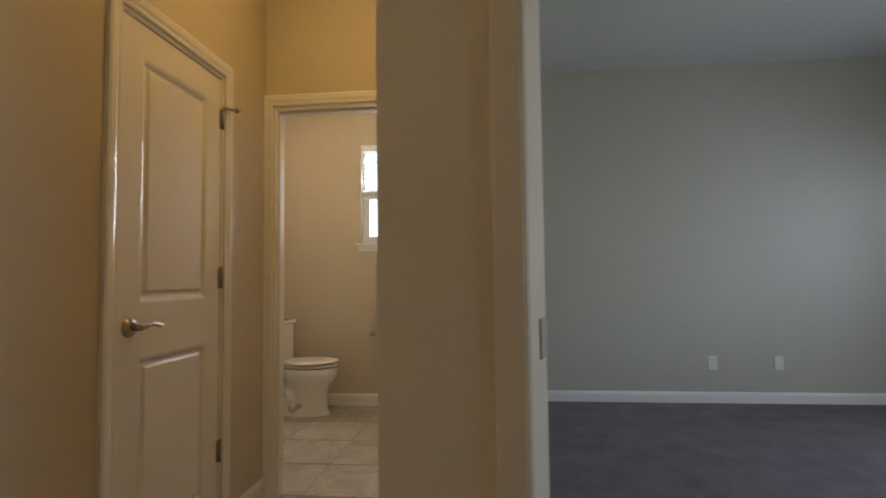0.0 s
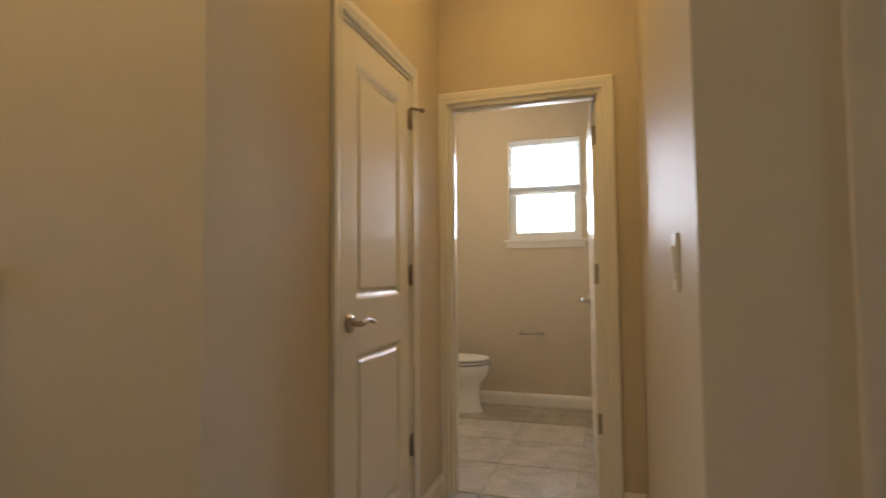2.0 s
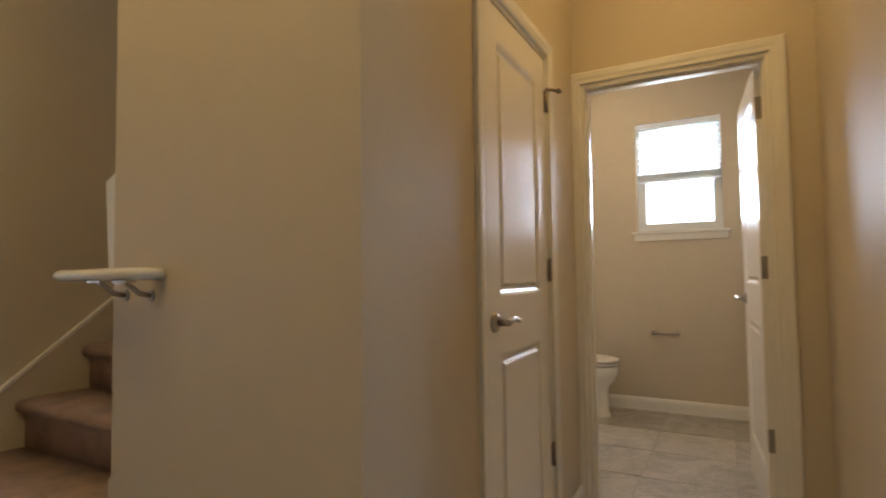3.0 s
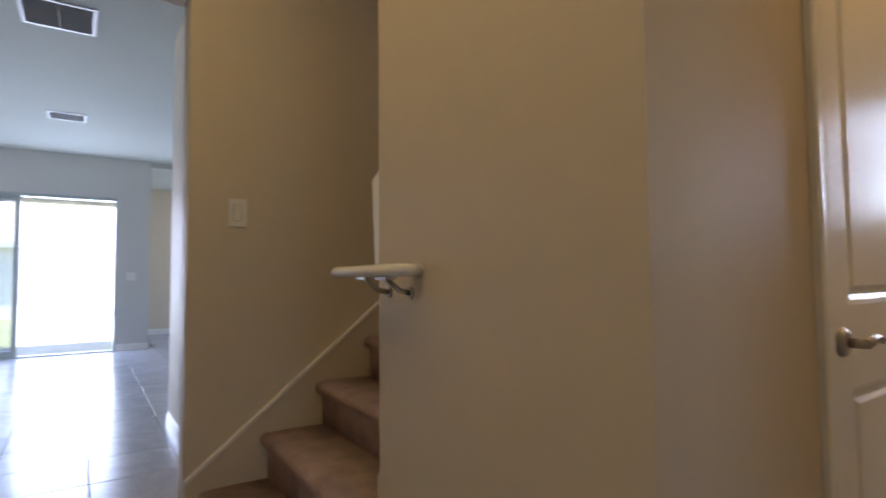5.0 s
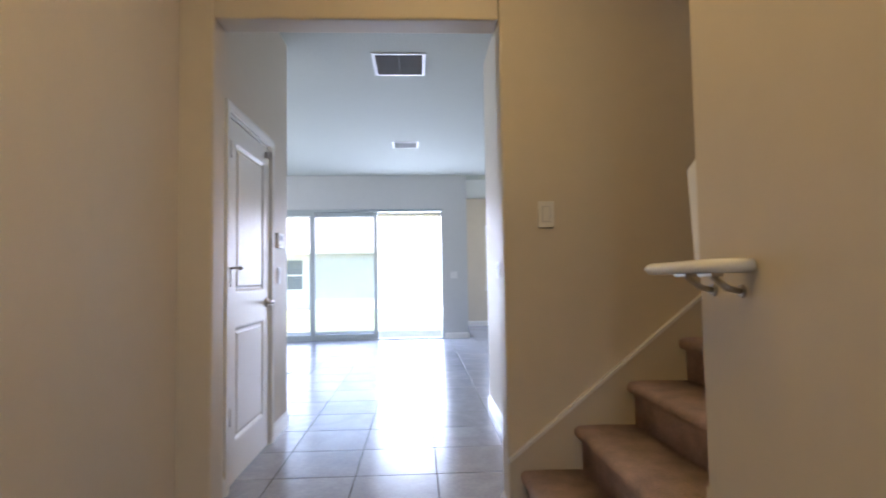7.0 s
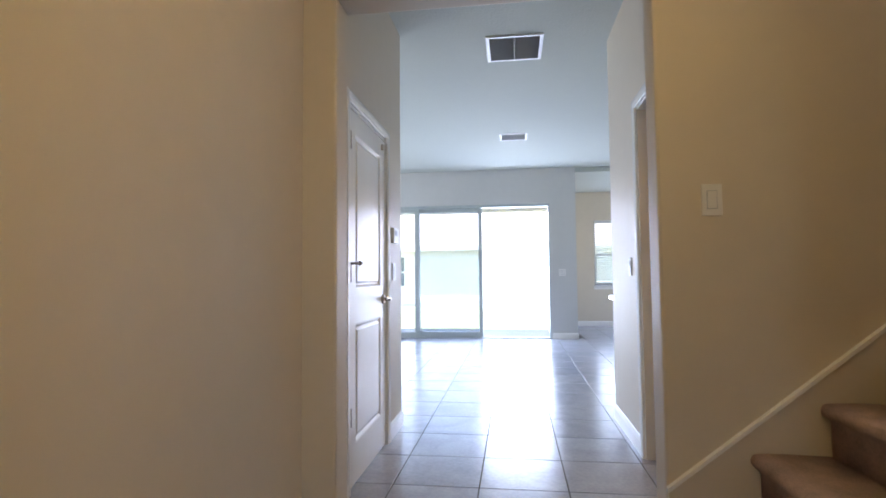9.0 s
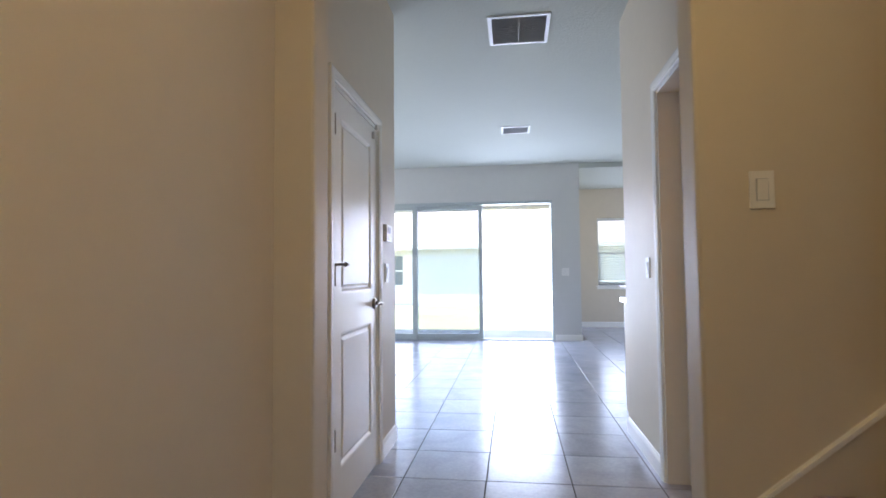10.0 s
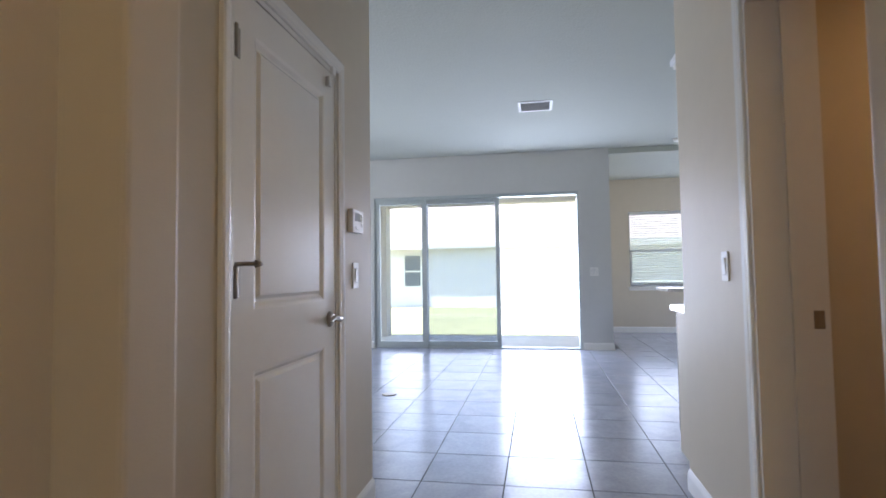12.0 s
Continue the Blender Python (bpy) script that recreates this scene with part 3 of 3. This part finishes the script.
loft(bm, [ellipse(TX, TY, 0.222, 0.186, 0.404, egg=0.02), ellipse(TX, TY, 0.226, 0.190, 0.409, egg=0.02),
          ellipse(TX, TY, 0.226, 0.190, 0.417, egg=0.02), ellipse(TX, TY, 0.220, 0.184, 0.421, egg=0.02)])
part("seat", bm, plastic, toilet)
bm = bmesh.new()
loft(bm, [ellipse(TX, TY, 0.222, 0.186, 0.430, egg=0.02), ellipse(TX, TY, 0.227, 0.191, 0.434, egg=0.02), ellipse(TX, TY, 0.227, 0.190, 0.443, egg=0.02),
          ellipse(TX, TY, 0.20, 0.165, 0.450, egg=0.02), ellipse(TX, TY, 0.10, 0.08, 0.455, egg=0.01)])
part("lid", bm, plastic, toilet)
part("tank", boxes((-1.325, -1.14, TY - 0.21, TY + 0.21, 0.36, 0.74), bevel=0.02), porcelain, toilet)
part("tank_lid", boxes((-1.328, -1.125, TY - 0.225, TY + 0.225, 0.742, 0.775), bevel=0.01), porcelain, toilet)
part("trapway", tube(bmesh.new(), [(-1.08, TY - 0.075, 0.22), (-1.02, TY - 0.10, 0.17), (-0.98, TY - 0.10, 0.11), (-1.05, TY - 0.085, 0.06)], [0.05, 0.05, 0.045, 0.035], 14), porcelain, toilet)

holder = base("paper_holder", pose(-0.38, BY, 0.625), "brushed nickel toilet-paper bar on the wall", "paper holder")
for x in (-0.085, 0.085):
    bm = bmesh.new()
    tube(bm, [(x, 0, 0), (x, -0.008, 0), (x, -0.012, 0)], [0.022, 0.020, 0.010], 16)
    tube(bm, [(x, -0.01, 0), (x, -0.07, 0)], 0.007, 10)
    part("post", bm, nickel, holder)
part("bar", tube(bmesh.new(), [(-0.10, -0.068, 0), (0.10, -0.068, 0)], 0.008, 12), nickel, holder)


def slats(parent, x0, x1, y, z0, z1, pitch, tilt=25, bunch=0):
    """Horizontal blind slats along local x, hung from z1 down to z0, each its own piece."""
    bm = bmesh.new()
    box(bm, x0, x1, -0.024, 0.024, -0.0012, 0.0012, m=Matrix.Rotation(radians(tilt), 4, "X"))
    me = mesh_of("slat", bm, blind_mat)
    z = z1
    while z > z0:
        ob = new("slat", me)
        ob.parent = parent
        ob.matrix_basis = pose(0, y, z)
        z -= pitch


def window_unit(name, m, w, h, blind_to, label, tilt=25):
    """A single-hung window: local x across, y outwards, z up from the sill; a blind hangs down to the height blind_to."""
    win = base(name, m, label, "window", "structure")
    f = 0.03
    part("window_frame", boxes((0, f, 0.06, 0.12, 0, h), (w - f, w, 0.06, 0.12, 0, h), (f, w - f, 0.06, 0.12, 0, f), (f, w - f, 0.06, 0.12, h - f, h)), vinyl, win)
    mid = h * 0.47
    part("meeting_rail", boxes((f, w - f, 0.055, 0.10, mid - 0.02, mid + 0.022), bevel=0.003), vinyl, win)
    part("lower_sash", boxes((f, f + 0.035, 0.065, 0.095, f, mid - 0.02), (w - f - 0.035, w - f, 0.065, 0.095, f, mid - 0.02),
                             (f + 0.035, w - f - 0.035, 0.065, 0.095, f, f + 0.035)), vinyl, win)
    for a, b in ((f, mid - 0.02), (mid + 0.022, h - f)):
        p = part("pane", boxes((f + 0.002, w - f - 0.002, 0.085, 0.089, a, b)), clear_glass, win)
        p.visible_shadow = False
    part("window_sill", boxes((-0.045, w + 0.045, -0.03, 0.06, -0.022, 0.0), bevel=0.004), trim_paint, win)
    part("apron", boxes((-0.025, w + 0.025, -0.014, 0.0, -0.075, -0.022), bevel=0.003), trim_paint, win)
    bl = part("head_rail", boxes((0.004, w - 0.004, 0.008, 0.05, h - 0.045, h - 0.004)), blind_mat, win)
    slats(bl, 0.012, w - 0.012, 0.028, blind_to + 0.07, h - 0.06, 0.044, tilt)
    part("bottom_rail", boxes((0.010, w - 0.010, 0.004, 0.052, blind_to, blind_to + 0.02), bevel=0.004), blind_mat, bl)
    bm = boxes((0.010, w - 0.010, 0.003, 0.053, blind_to + 0.022, blind_to + 0.026))
    for k in range(7):
        box(bm, 0.010, w - 0.010, 0.003, 0.053, blind_to + 0.028 + 0.005 * k, blind_to + 0.0305 + 0.005 * k)
    part("stacked_slats", bm, blind_mat, bl, "slats stacked on the bottom rail")
    part("cord", tube(bmesh.new(), [(0.11, 0.0, h - 0.05), (0.11, 0.0, blind_to - 0.02)], 0.002, 6), blind_mat, bl)
    return win


window_unit("window_1", pose(-0.566, BY, 1.437), 0.625, 0.885, 0.40, "white single-hung bathroom window with a half-raised blind")
window_unit("window_2", pose(-12.1, 2.12, 0.86, 0, 0, 90), 1.50, 1.42, 0.03, "white window with a lowered horizontal blind", 44)
window_unit("window_3", pose(4.60, 3.9, 0.75, 0, 0, -90), 1.60, 1.50, 0.9, "white bedroom window with a raised blind")


# ---- switches, outlets, controls ----
def plate(name, m, label, toggles=1, w=0.076, h=0.122):
    """A wall plate with rocker switches; local y points off the wall towards -y."""
    t = base(name, m, label, "switch", group="light switches")
    part("cover_plate", boxes((-w / 2, w / 2, -0.007, 0, -h / 2, h / 2), bevel=0.003), plastic, t)
    for k in range(toggles):
        x = (k - (toggles - 1) / 2) * 0.046
        bm = bmesh.new()
        prof = [(-0.033, -0.0065), (-0.033, -0.009), (0.0, -0.010), (0.033, -0.014), (0.033, -0.0065)]
        loft(bm, [[(x + s * 0.0165, y, z) for z, y in prof] for s in (-1, 1)], smooth=False)
        # Grey rim proud of the plate; the gap's shade is in its colour.
        part("rocker_shade_rim", boxes((x - 0.0195, x + 0.0195, -0.0078, -0.006, -0.036, 0.036)), vent_dark, t)
        part("rocker", bm, plastic, t)
    return t


plate("light_switch", pose(AX1, 1.585, 1.152, 0, 0, -90), "white rocker light switch on the alcove wall")
plate("light_switch", pose(WX, 1.15, 1.397, 0, 0, 90), "white rocker light switch above the stairs")
plate("light_switch", pose(-3.97, HN, 1.162), "white rocker light switch on the hall wall")
plate("light_switch", pose(-4.03, HS, 1.145, 0, 0, 180), "white rocker light switch under the thermostat")

plate("light_switch", pose(LX, 1.22, 1.15, 0, 0, 90), "white light switch beside the sliding doors", 2, 0.12)

thermostat = base("thermostat", pose(-4.01, HS, 1.40, 0, 0, 180), "white wall thermostat with a grey display", "thermostat")
part("housing", boxes((-0.075, 0.075, -0.028, 0, -0.055, 0.055), bevel=0.006), plastic, thermostat)
part("display", boxes((-0.05, 0.02, -0.0295, -0.026, 0.0, 0.038)), vent_dark, thermostat, "grey display")
for k in range(3):
    part("button", boxes((0.035, 0.06, -0.031, -0.026, 0.022 - 0.022 * k, 0.036 - 0.022 * k), bevel=0.002), plastic, thermostat)
part("button", boxes((-0.04, 0.01, -0.031, -0.026, -0.04, -0.025), bevel=0.002), plastic, thermostat)


def outlet(x, label, holes=True):
    o = base("outlet", pose(x, 5.19, 0.355), label, "outlet", group="wall outlets")
    part("cover_plate", boxes((-0.036, 0.036, -0.007, 0, -0.06, 0.06), bevel=0.003), plastic, o)
    if holes:
        for z in (-0.022, 0.022):
            r = part("socket", boxes((-0.016, 0.016, -0.0095, -0.006, z - 0.015, z + 0.015), bevel=0.002), plastic, o)
            # Black strips on the face; the slots' inner shade is their colour.
            part("slot", boxes((-0.008, -0.006, -0.0102, -0.009, z - 0.005, z + 0.006), (0.006, 0.008, -0.0102, -0.009, z - 0.005, z + 0.006)), slot_shade, r)


outlet(2.49, "white duplex outlet low on the bedroom wall")
outlet(3.03, "white blank cover plate low on the bedroom wall", False)

# ---- ceiling fixtures ----
def vent(x0, x1, y0, y1, label, bars, along_x, split):
    v = base("ceiling_vent", pose(0, 0, CEIL), label, "vent", group="ceiling vents")
    f = 0.028
    part("frame", boxes((x0, x1, y0, y0 + f, -0.010, 0), (x0, x1, y1 - f, y1, -0.010, 0), (x0, x0 + f, y0 + f, y1 - f, -0.010, 0), (x1 - f, x1, y0 + f, y1 - f, -0.010, 0)), vent_mat, v)
    part("backing", boxes((x0 + f, x1 - f, y0 + f, y1 - f, -0.002, 0.0)), vent_dark, v, "dark grey duct behind the slats")
    if split:
        part("divider", boxes((x0 + f, x1 - f, (y0 + y1) / 2 - 0.004, (y0 + y1) / 2 + 0.004, -0.010, -0.002)), vent_mat, v)
    bm = bmesh.new()
    box(bm, -0.0085, 0.0085, y0 + f, y1 - f, -0.0008, 0.0008, m=Matrix.Rotation(radians(38), 4, "Y"))
    me = mesh_of("slat", bm, vent_grey if split else vent_mat)
    for k in range(bars):
        s = new("slat", me)
        s.parent = v
        s.matrix_basis = pose(x0 + f + (x1 - x0 - 2 * f) * (k + 0.5) / bars, 0, -0.007)


vent(-4.875, -4.395, 0.195, 0.650, "square white return-air grille with dark slats in the ceiling", 20, False, True)
vent(-7.625, -7.285, 0.225, 0.595, "small white supply vent in the ceiling", 11, False, False)

alarm = base("smoke_alarm", pose(-9.35, 2.36, CEIL), "small white round fixture on the ceiling", "smoke alarm")
part("body", tube(bmesh.new(), [(0, 0, 0), (0, 0, -0.012), (0, 0, -0.034), (0, 0, -0.04)], [0.068, 0.068, 0.056, 0.03], 24), plastic, alarm)

pend = base("ceiling_light", pose(-6.15, 1.70, CEIL), "white kitchen strip light on the ceiling", "ceiling light")
part("frame", boxes((-0.32, 0.32, -0.12, 0.12, -0.05, 0), bevel=0.006), vent_mat, pend)
part("diffuser", boxes((-0.30, 0.30, -0.10, 0.10, -0.085, -0.05), bevel=0.012), plastic, pend)

# Unseen fixtures for the foyer, stair and alcove bulbs.
for x, y in ((-0.60, 0.35), (-1.58, 0.72), (-0.07, 2.25)):
    fx = base("ceiling_light", pose(x, y, CEIL), "round flush ceiling lamp with a warm bowl", "ceiling light", group="flush lamps")
    part("canopy", tube(bmesh.new(), [(0, 0, 0), (0, 0, -0.03)], [0.15, 0.145], 28), nickel, fx)
    part("bowl", tube(bmesh.new(), [(0, 0, -0.03), (0, 0, -0.06), (0, 0, -0.085), (0, 0, -0.10)], [0.14, 0.13, 0.09, 0.02], 28), bulb_glow, fx)

# ---- living room ----
slider = base("door_6", pose(LX, 0, 0), "grey aluminium sliding glass door with one panel slid open", "sliding door", "structure")
part("door_frame", boxes((-0.16, -0.02, SL0, SL0 + 0.022, 0, SLH), (-0.16, -0.02, SL0 + 0.022, SL1, SLH - 0.05, SLH),
                         (-0.16, -0.02, SL1 - 0.025, SL1, 0, SLH - 0.05)), alu, slider)
part("track", boxes((-0.16, -0.02, SL0 + 0.022, SL1 - 0.025, 0.0, 0.018)), alu, slider)


def slide_panel(y0, y1, x, label, pull):
    p = part("panel", boxes((x - 0.02, x + 0.02, y0, y0 + 0.065, 0.02, SLH - 0.05), (x - 0.02, x + 0.02, y1 - 0.065, y1, 0.02, SLH - 0.05),
                            (x - 0.02, x + 0.02, y0 + 0.065, y1 - 0.065, 0.02, 0.10), (x - 0.02, x + 0.02, y0 + 0.065, y1 - 0.065, SLH - 0.115, SLH - 0.05), bevel=0.003), alu, slider, label)
    g = part("pane", boxes((x - 0.003, x + 0.003, y0 + 0.06, y1 - 0.06, 0.095, SLH - 0.11)), glass, p)
    g.visible_shadow = False
    if pull:
        part("pull", boxes((x + 0.02, x + 0.045, y1 - 0.042, y1 - 0.022, 0.92, 1.18), bevel=0.005), alu, p)


slide_panel(SL0 + 0.022, -1.31, -0.05, "grey sliding panel", False)
slide_panel(-1.40, -0.165, -0.095, "grey sliding panel", True)
slide_panel(-1.375, -0.172, -0.14, "open sliding panel stacked behind the next", False)

box_on_floor = base("floor_outlet", pose(-6.57, -1.03, 0.0), "round brass floor outlet cover set in the tiles", "floor outlet")
part("cover", tube(bmesh.new(), [(0, 0, 0.0), (0, 0, 0.006), (0, 0, 0.009)], [0.07, 0.07, 0.06], 24), bronze, box_on_floor)

cabinet = base("base_cabinet", pose(0, 0, 0), "dark base cabinet against the kitchen wall", "cabinet")
part("body", boxes((-5.26, -4.63, 1.29, 3.4, 0.10, 0.885)), cab_mat, cabinet)
part("end_panel", boxes((-5.25, -4.63, 1.27, 1.29, 0.0, 0.885), bevel=0.002), wall_paint, cabinet, "pale end panel")
part("toe_kick", boxes((-5.20, -4.63, 1.291, 3.4, 0.0, 0.10)), cab_mat, cabinet)
for k in range(4):
    d = part("door", boxes((-5.28, -5.26, 1.272 + 0.52 * k, 1.80 + 0.52 * k, 0.12, 0.87), bevel=0.004), cab_mat, cabinet)
    part("handle", tube(bmesh.new(), [(-5.295, 1.34 + 0.52 * k, 0.62), (-5.295, 1.34 + 0.52 * k, 0.76)], 0.006, 8), nickel, d)
solid("worktop", boxes((-5.34, -4.63, 1.25, 3.42, 0.886, 0.925), bevel=0.006), stone, "pale speckled granite worktop on the base cabinet", "worktop")

counter = base("base_cabinet", pose(0, 0, 0), "dark kitchen island cabinet under an overhanging pale worktop", "cabinet")
part("body", boxes((-9.22, -8.72, 2.36, 4.60, 0.10, 0.885)), cab_mat, counter)
part("toe_kick", boxes((-9.17, -8.77, 2.41, 4.55, 0.0, 0.10)), cab_mat, counter)
solid("worktop", boxes((-9.32, -8.66, 2.0, 4.66, 0.886, 0.925), bevel=0.006), stone, "pale speckled granite worktop on the kitchen island", "worktop")

# ---- outside ----
solid("ground", boxes((-160, 60, -160, 160, -0.35, -0.16)), lawn_mat, "sunlit green lawn", "lawn", "structure")
solid("patio", boxes((-11.7, LX - 0.17, -5.3, 1.35, -0.3, -0.03)), concrete, "pale concrete patio slab", "patio", "structure")
porch = base("porch", pose(0, 0, 0), "covered patio with a beam on stucco columns", "porch", "structure")
part("porch_ceiling", boxes((-11.7, LX - 0.2, -5.3, 1.35, 2.62, 2.75)), stucco, porch)
part("beam", boxes((-11.7, -11.45, -5.3, 1.35, 2.45, 2.62)), stucco, porch)
part("column", boxes((-11.7, -11.4, -2.80, -2.45, -0.03, 2.45), bevel=0.01), stucco, porch)
solid("roof_slab", boxes((-4.9, 5.1, -5.6, 5.5, TOP + 0.14, TOP + 0.3), (-11.9, -4.9, -5.6, 5.5, 3.12, 3.26), (-12.5, -11.9, 1.2, 5.5, 3.12, 3.26)), roof_mat, "roof over the house", "roof", "structure")

house = base("neighbour_house", pose(-22.5, 0, -0.16), "pale stucco neighbour house with a shingle roof", "house", "structure")
part("wall", boxes((-8, 0, -14, -3.75, 0, 2.75), (-8, 0.35, -3.75, 16, 0, 2.45)), stucco_pale, house)
bm = bmesh.new()
loft(bm, [[(0.75, y, 2.5), (-4, y, 4.9), (-8.7, y, 2.5), (-8.7, y, 2.38), (-4, y, 4.75), (0.75, y, 2.38)] for y in (-14.5, 16.5)], smooth=False)
part("roof", bm, roof_mat, house)
part("fascia", boxes((0.70, 0.76, -14.5, 16.5, 2.30, 2.5)), vinyl, house)
w = part("window", boxes((0.0, 0.05, -4.95, -4.90, 0.78, 2.12), (0.0, 0.05, -4.25, -4.20, 0.78, 2.12), (0.0, 0.05, -4.90, -4.25, 0.78, 0.84),
                         (0.0, 0.05, -4.90, -4.25, 2.06, 2.12), (0.0, 0.05, -4.90, -4.25, 1.40, 1.46)), vinyl, house)
part("pane", boxes((0.004, 0.02, -4.90, -4.25, 0.84, 1.40), (0.004, 0.02, -4.90, -4.25, 1.46, 2.06)), far_glass, w)
bm = boxes((0.35, 0.37, 0.62, 1.10, 0.1, 0.86))
for k in range(8):
    box(bm, 0.37, 0.39, 0.65, 1.07, 0.14 + 0.09 * k, 0.19 + 0.09 * k)
part("louvre", bm, vent_mat, house, "grey louvred wall vent")

# ---- floor tiles ----
P, TX0, TY0 = 0.462, -3.154, -0.270
G = 0.0035


def tile_piece(x0, x1, y0, y1, mat):
    """One tile with a small arris, its corner at the origin."""
    bm = bmesh.new()
    box(bm, x0 + G, x1 - G, y0 + G, y1 - G, -0.010, 0.0)
    bmesh.ops.bevel(bm, geom=[e for e in bm.edges if all(v.co.z > -0.001 for v in e.verts)], offset=0.0009, segments=1, affect="EDGES")
    return mesh_of("tile", bm, mat)


tile_mesh = tile_piece(0, P, 0, P, tile_mat)
near, far = [], []
rooms = [(-9.88, -4.28, -5.2, 5.0), (-12.1, -9.88, 1.47, 5.0), (-4.28, -2.44, -0.465, 2.63), (-2.44, 2.6, -0.5, 1.305), (-0.6, 0.43, 1.305, 3.02)]
for i in range(-14, 21):
    for j in range(-12, 13):
        x, y = TX0 - P * i, TY0 + P * j
        cx, cy = x + P / 2, y + P / 2
        if not any(a - P / 2 < cx < b + P / 2 and c - P / 2 < cy < d + P / 2 for a, b, c, d in rooms) or (cx > -1.4 and y > AY + 0.03):
            continue
        if (-7.6 < cx < -2.4 and -1.4 < cy < 1.9) or (-0.8 < cx < 0.7 and 1.2 < cy < 3.3) or (-2.4 < cx < 1.0 and -0.6 < cy < 1.3):
            near.append((x, y))
        else:
            cut = (cx < -9.6 and y + P / 2 < 1.47)
            far.append((max(x, -9.88) if cut else x, x + P, y, y + P))
for x, y in near[:300]:
    ob = new("tile", tile_mesh)
    ob.parent = floor
    ob.matrix_basis = pose(x, y, 0)
verts, faces = [], []
for x0, x1, y0, y1 in far + [(x, x + P, y, y + P) for x, y in near[300:]]:
    k = len(verts)
    if x1 - x0 < 0.03:
        continue
    verts += [(a, b, z) for z in (-0.01, 0.0) for a, b in ((x0 + G, y0 + G), (x1 - G, y0 + G), (x1 - G, y1 - G), (x0 + G, y1 - G))]
    faces += [(k + 4, k + 5, k + 6, k + 7)] + [(k + q, k + (q + 1) % 4, k + 4 + (q + 1) % 4, k + 4 + q) for q in range(4)]
me = bpy.data.meshes.new("tiles")
me.from_pydata(verts, [], faces)
me.materials.append(tile_mat)
ob = tagged(new("tiles", me), kind="stuff")
ob.parent = floor

# the bathroom's own tiles, from the threshold on, cut at the walls
BX0, BY0 = 0.085, AY + 0.03
for i in range(-4, 1):
    for j in range(5):
        x, y = BX0 + P * i, BY0 + P * j
        x0, x1, y1 = max(x, -1.33), min(x + P, AX1), min(y + P, BY)
        if x1 - x0 < 0.05 or y1 - y < 0.05:
            continue
        ob = new("tile", tile_piece(0, x1 - x0, 0, y1 - y, bath_tile))
        ob.parent = bath_floor
        ob.matrix_basis = pose(x0, y, 0.0045)
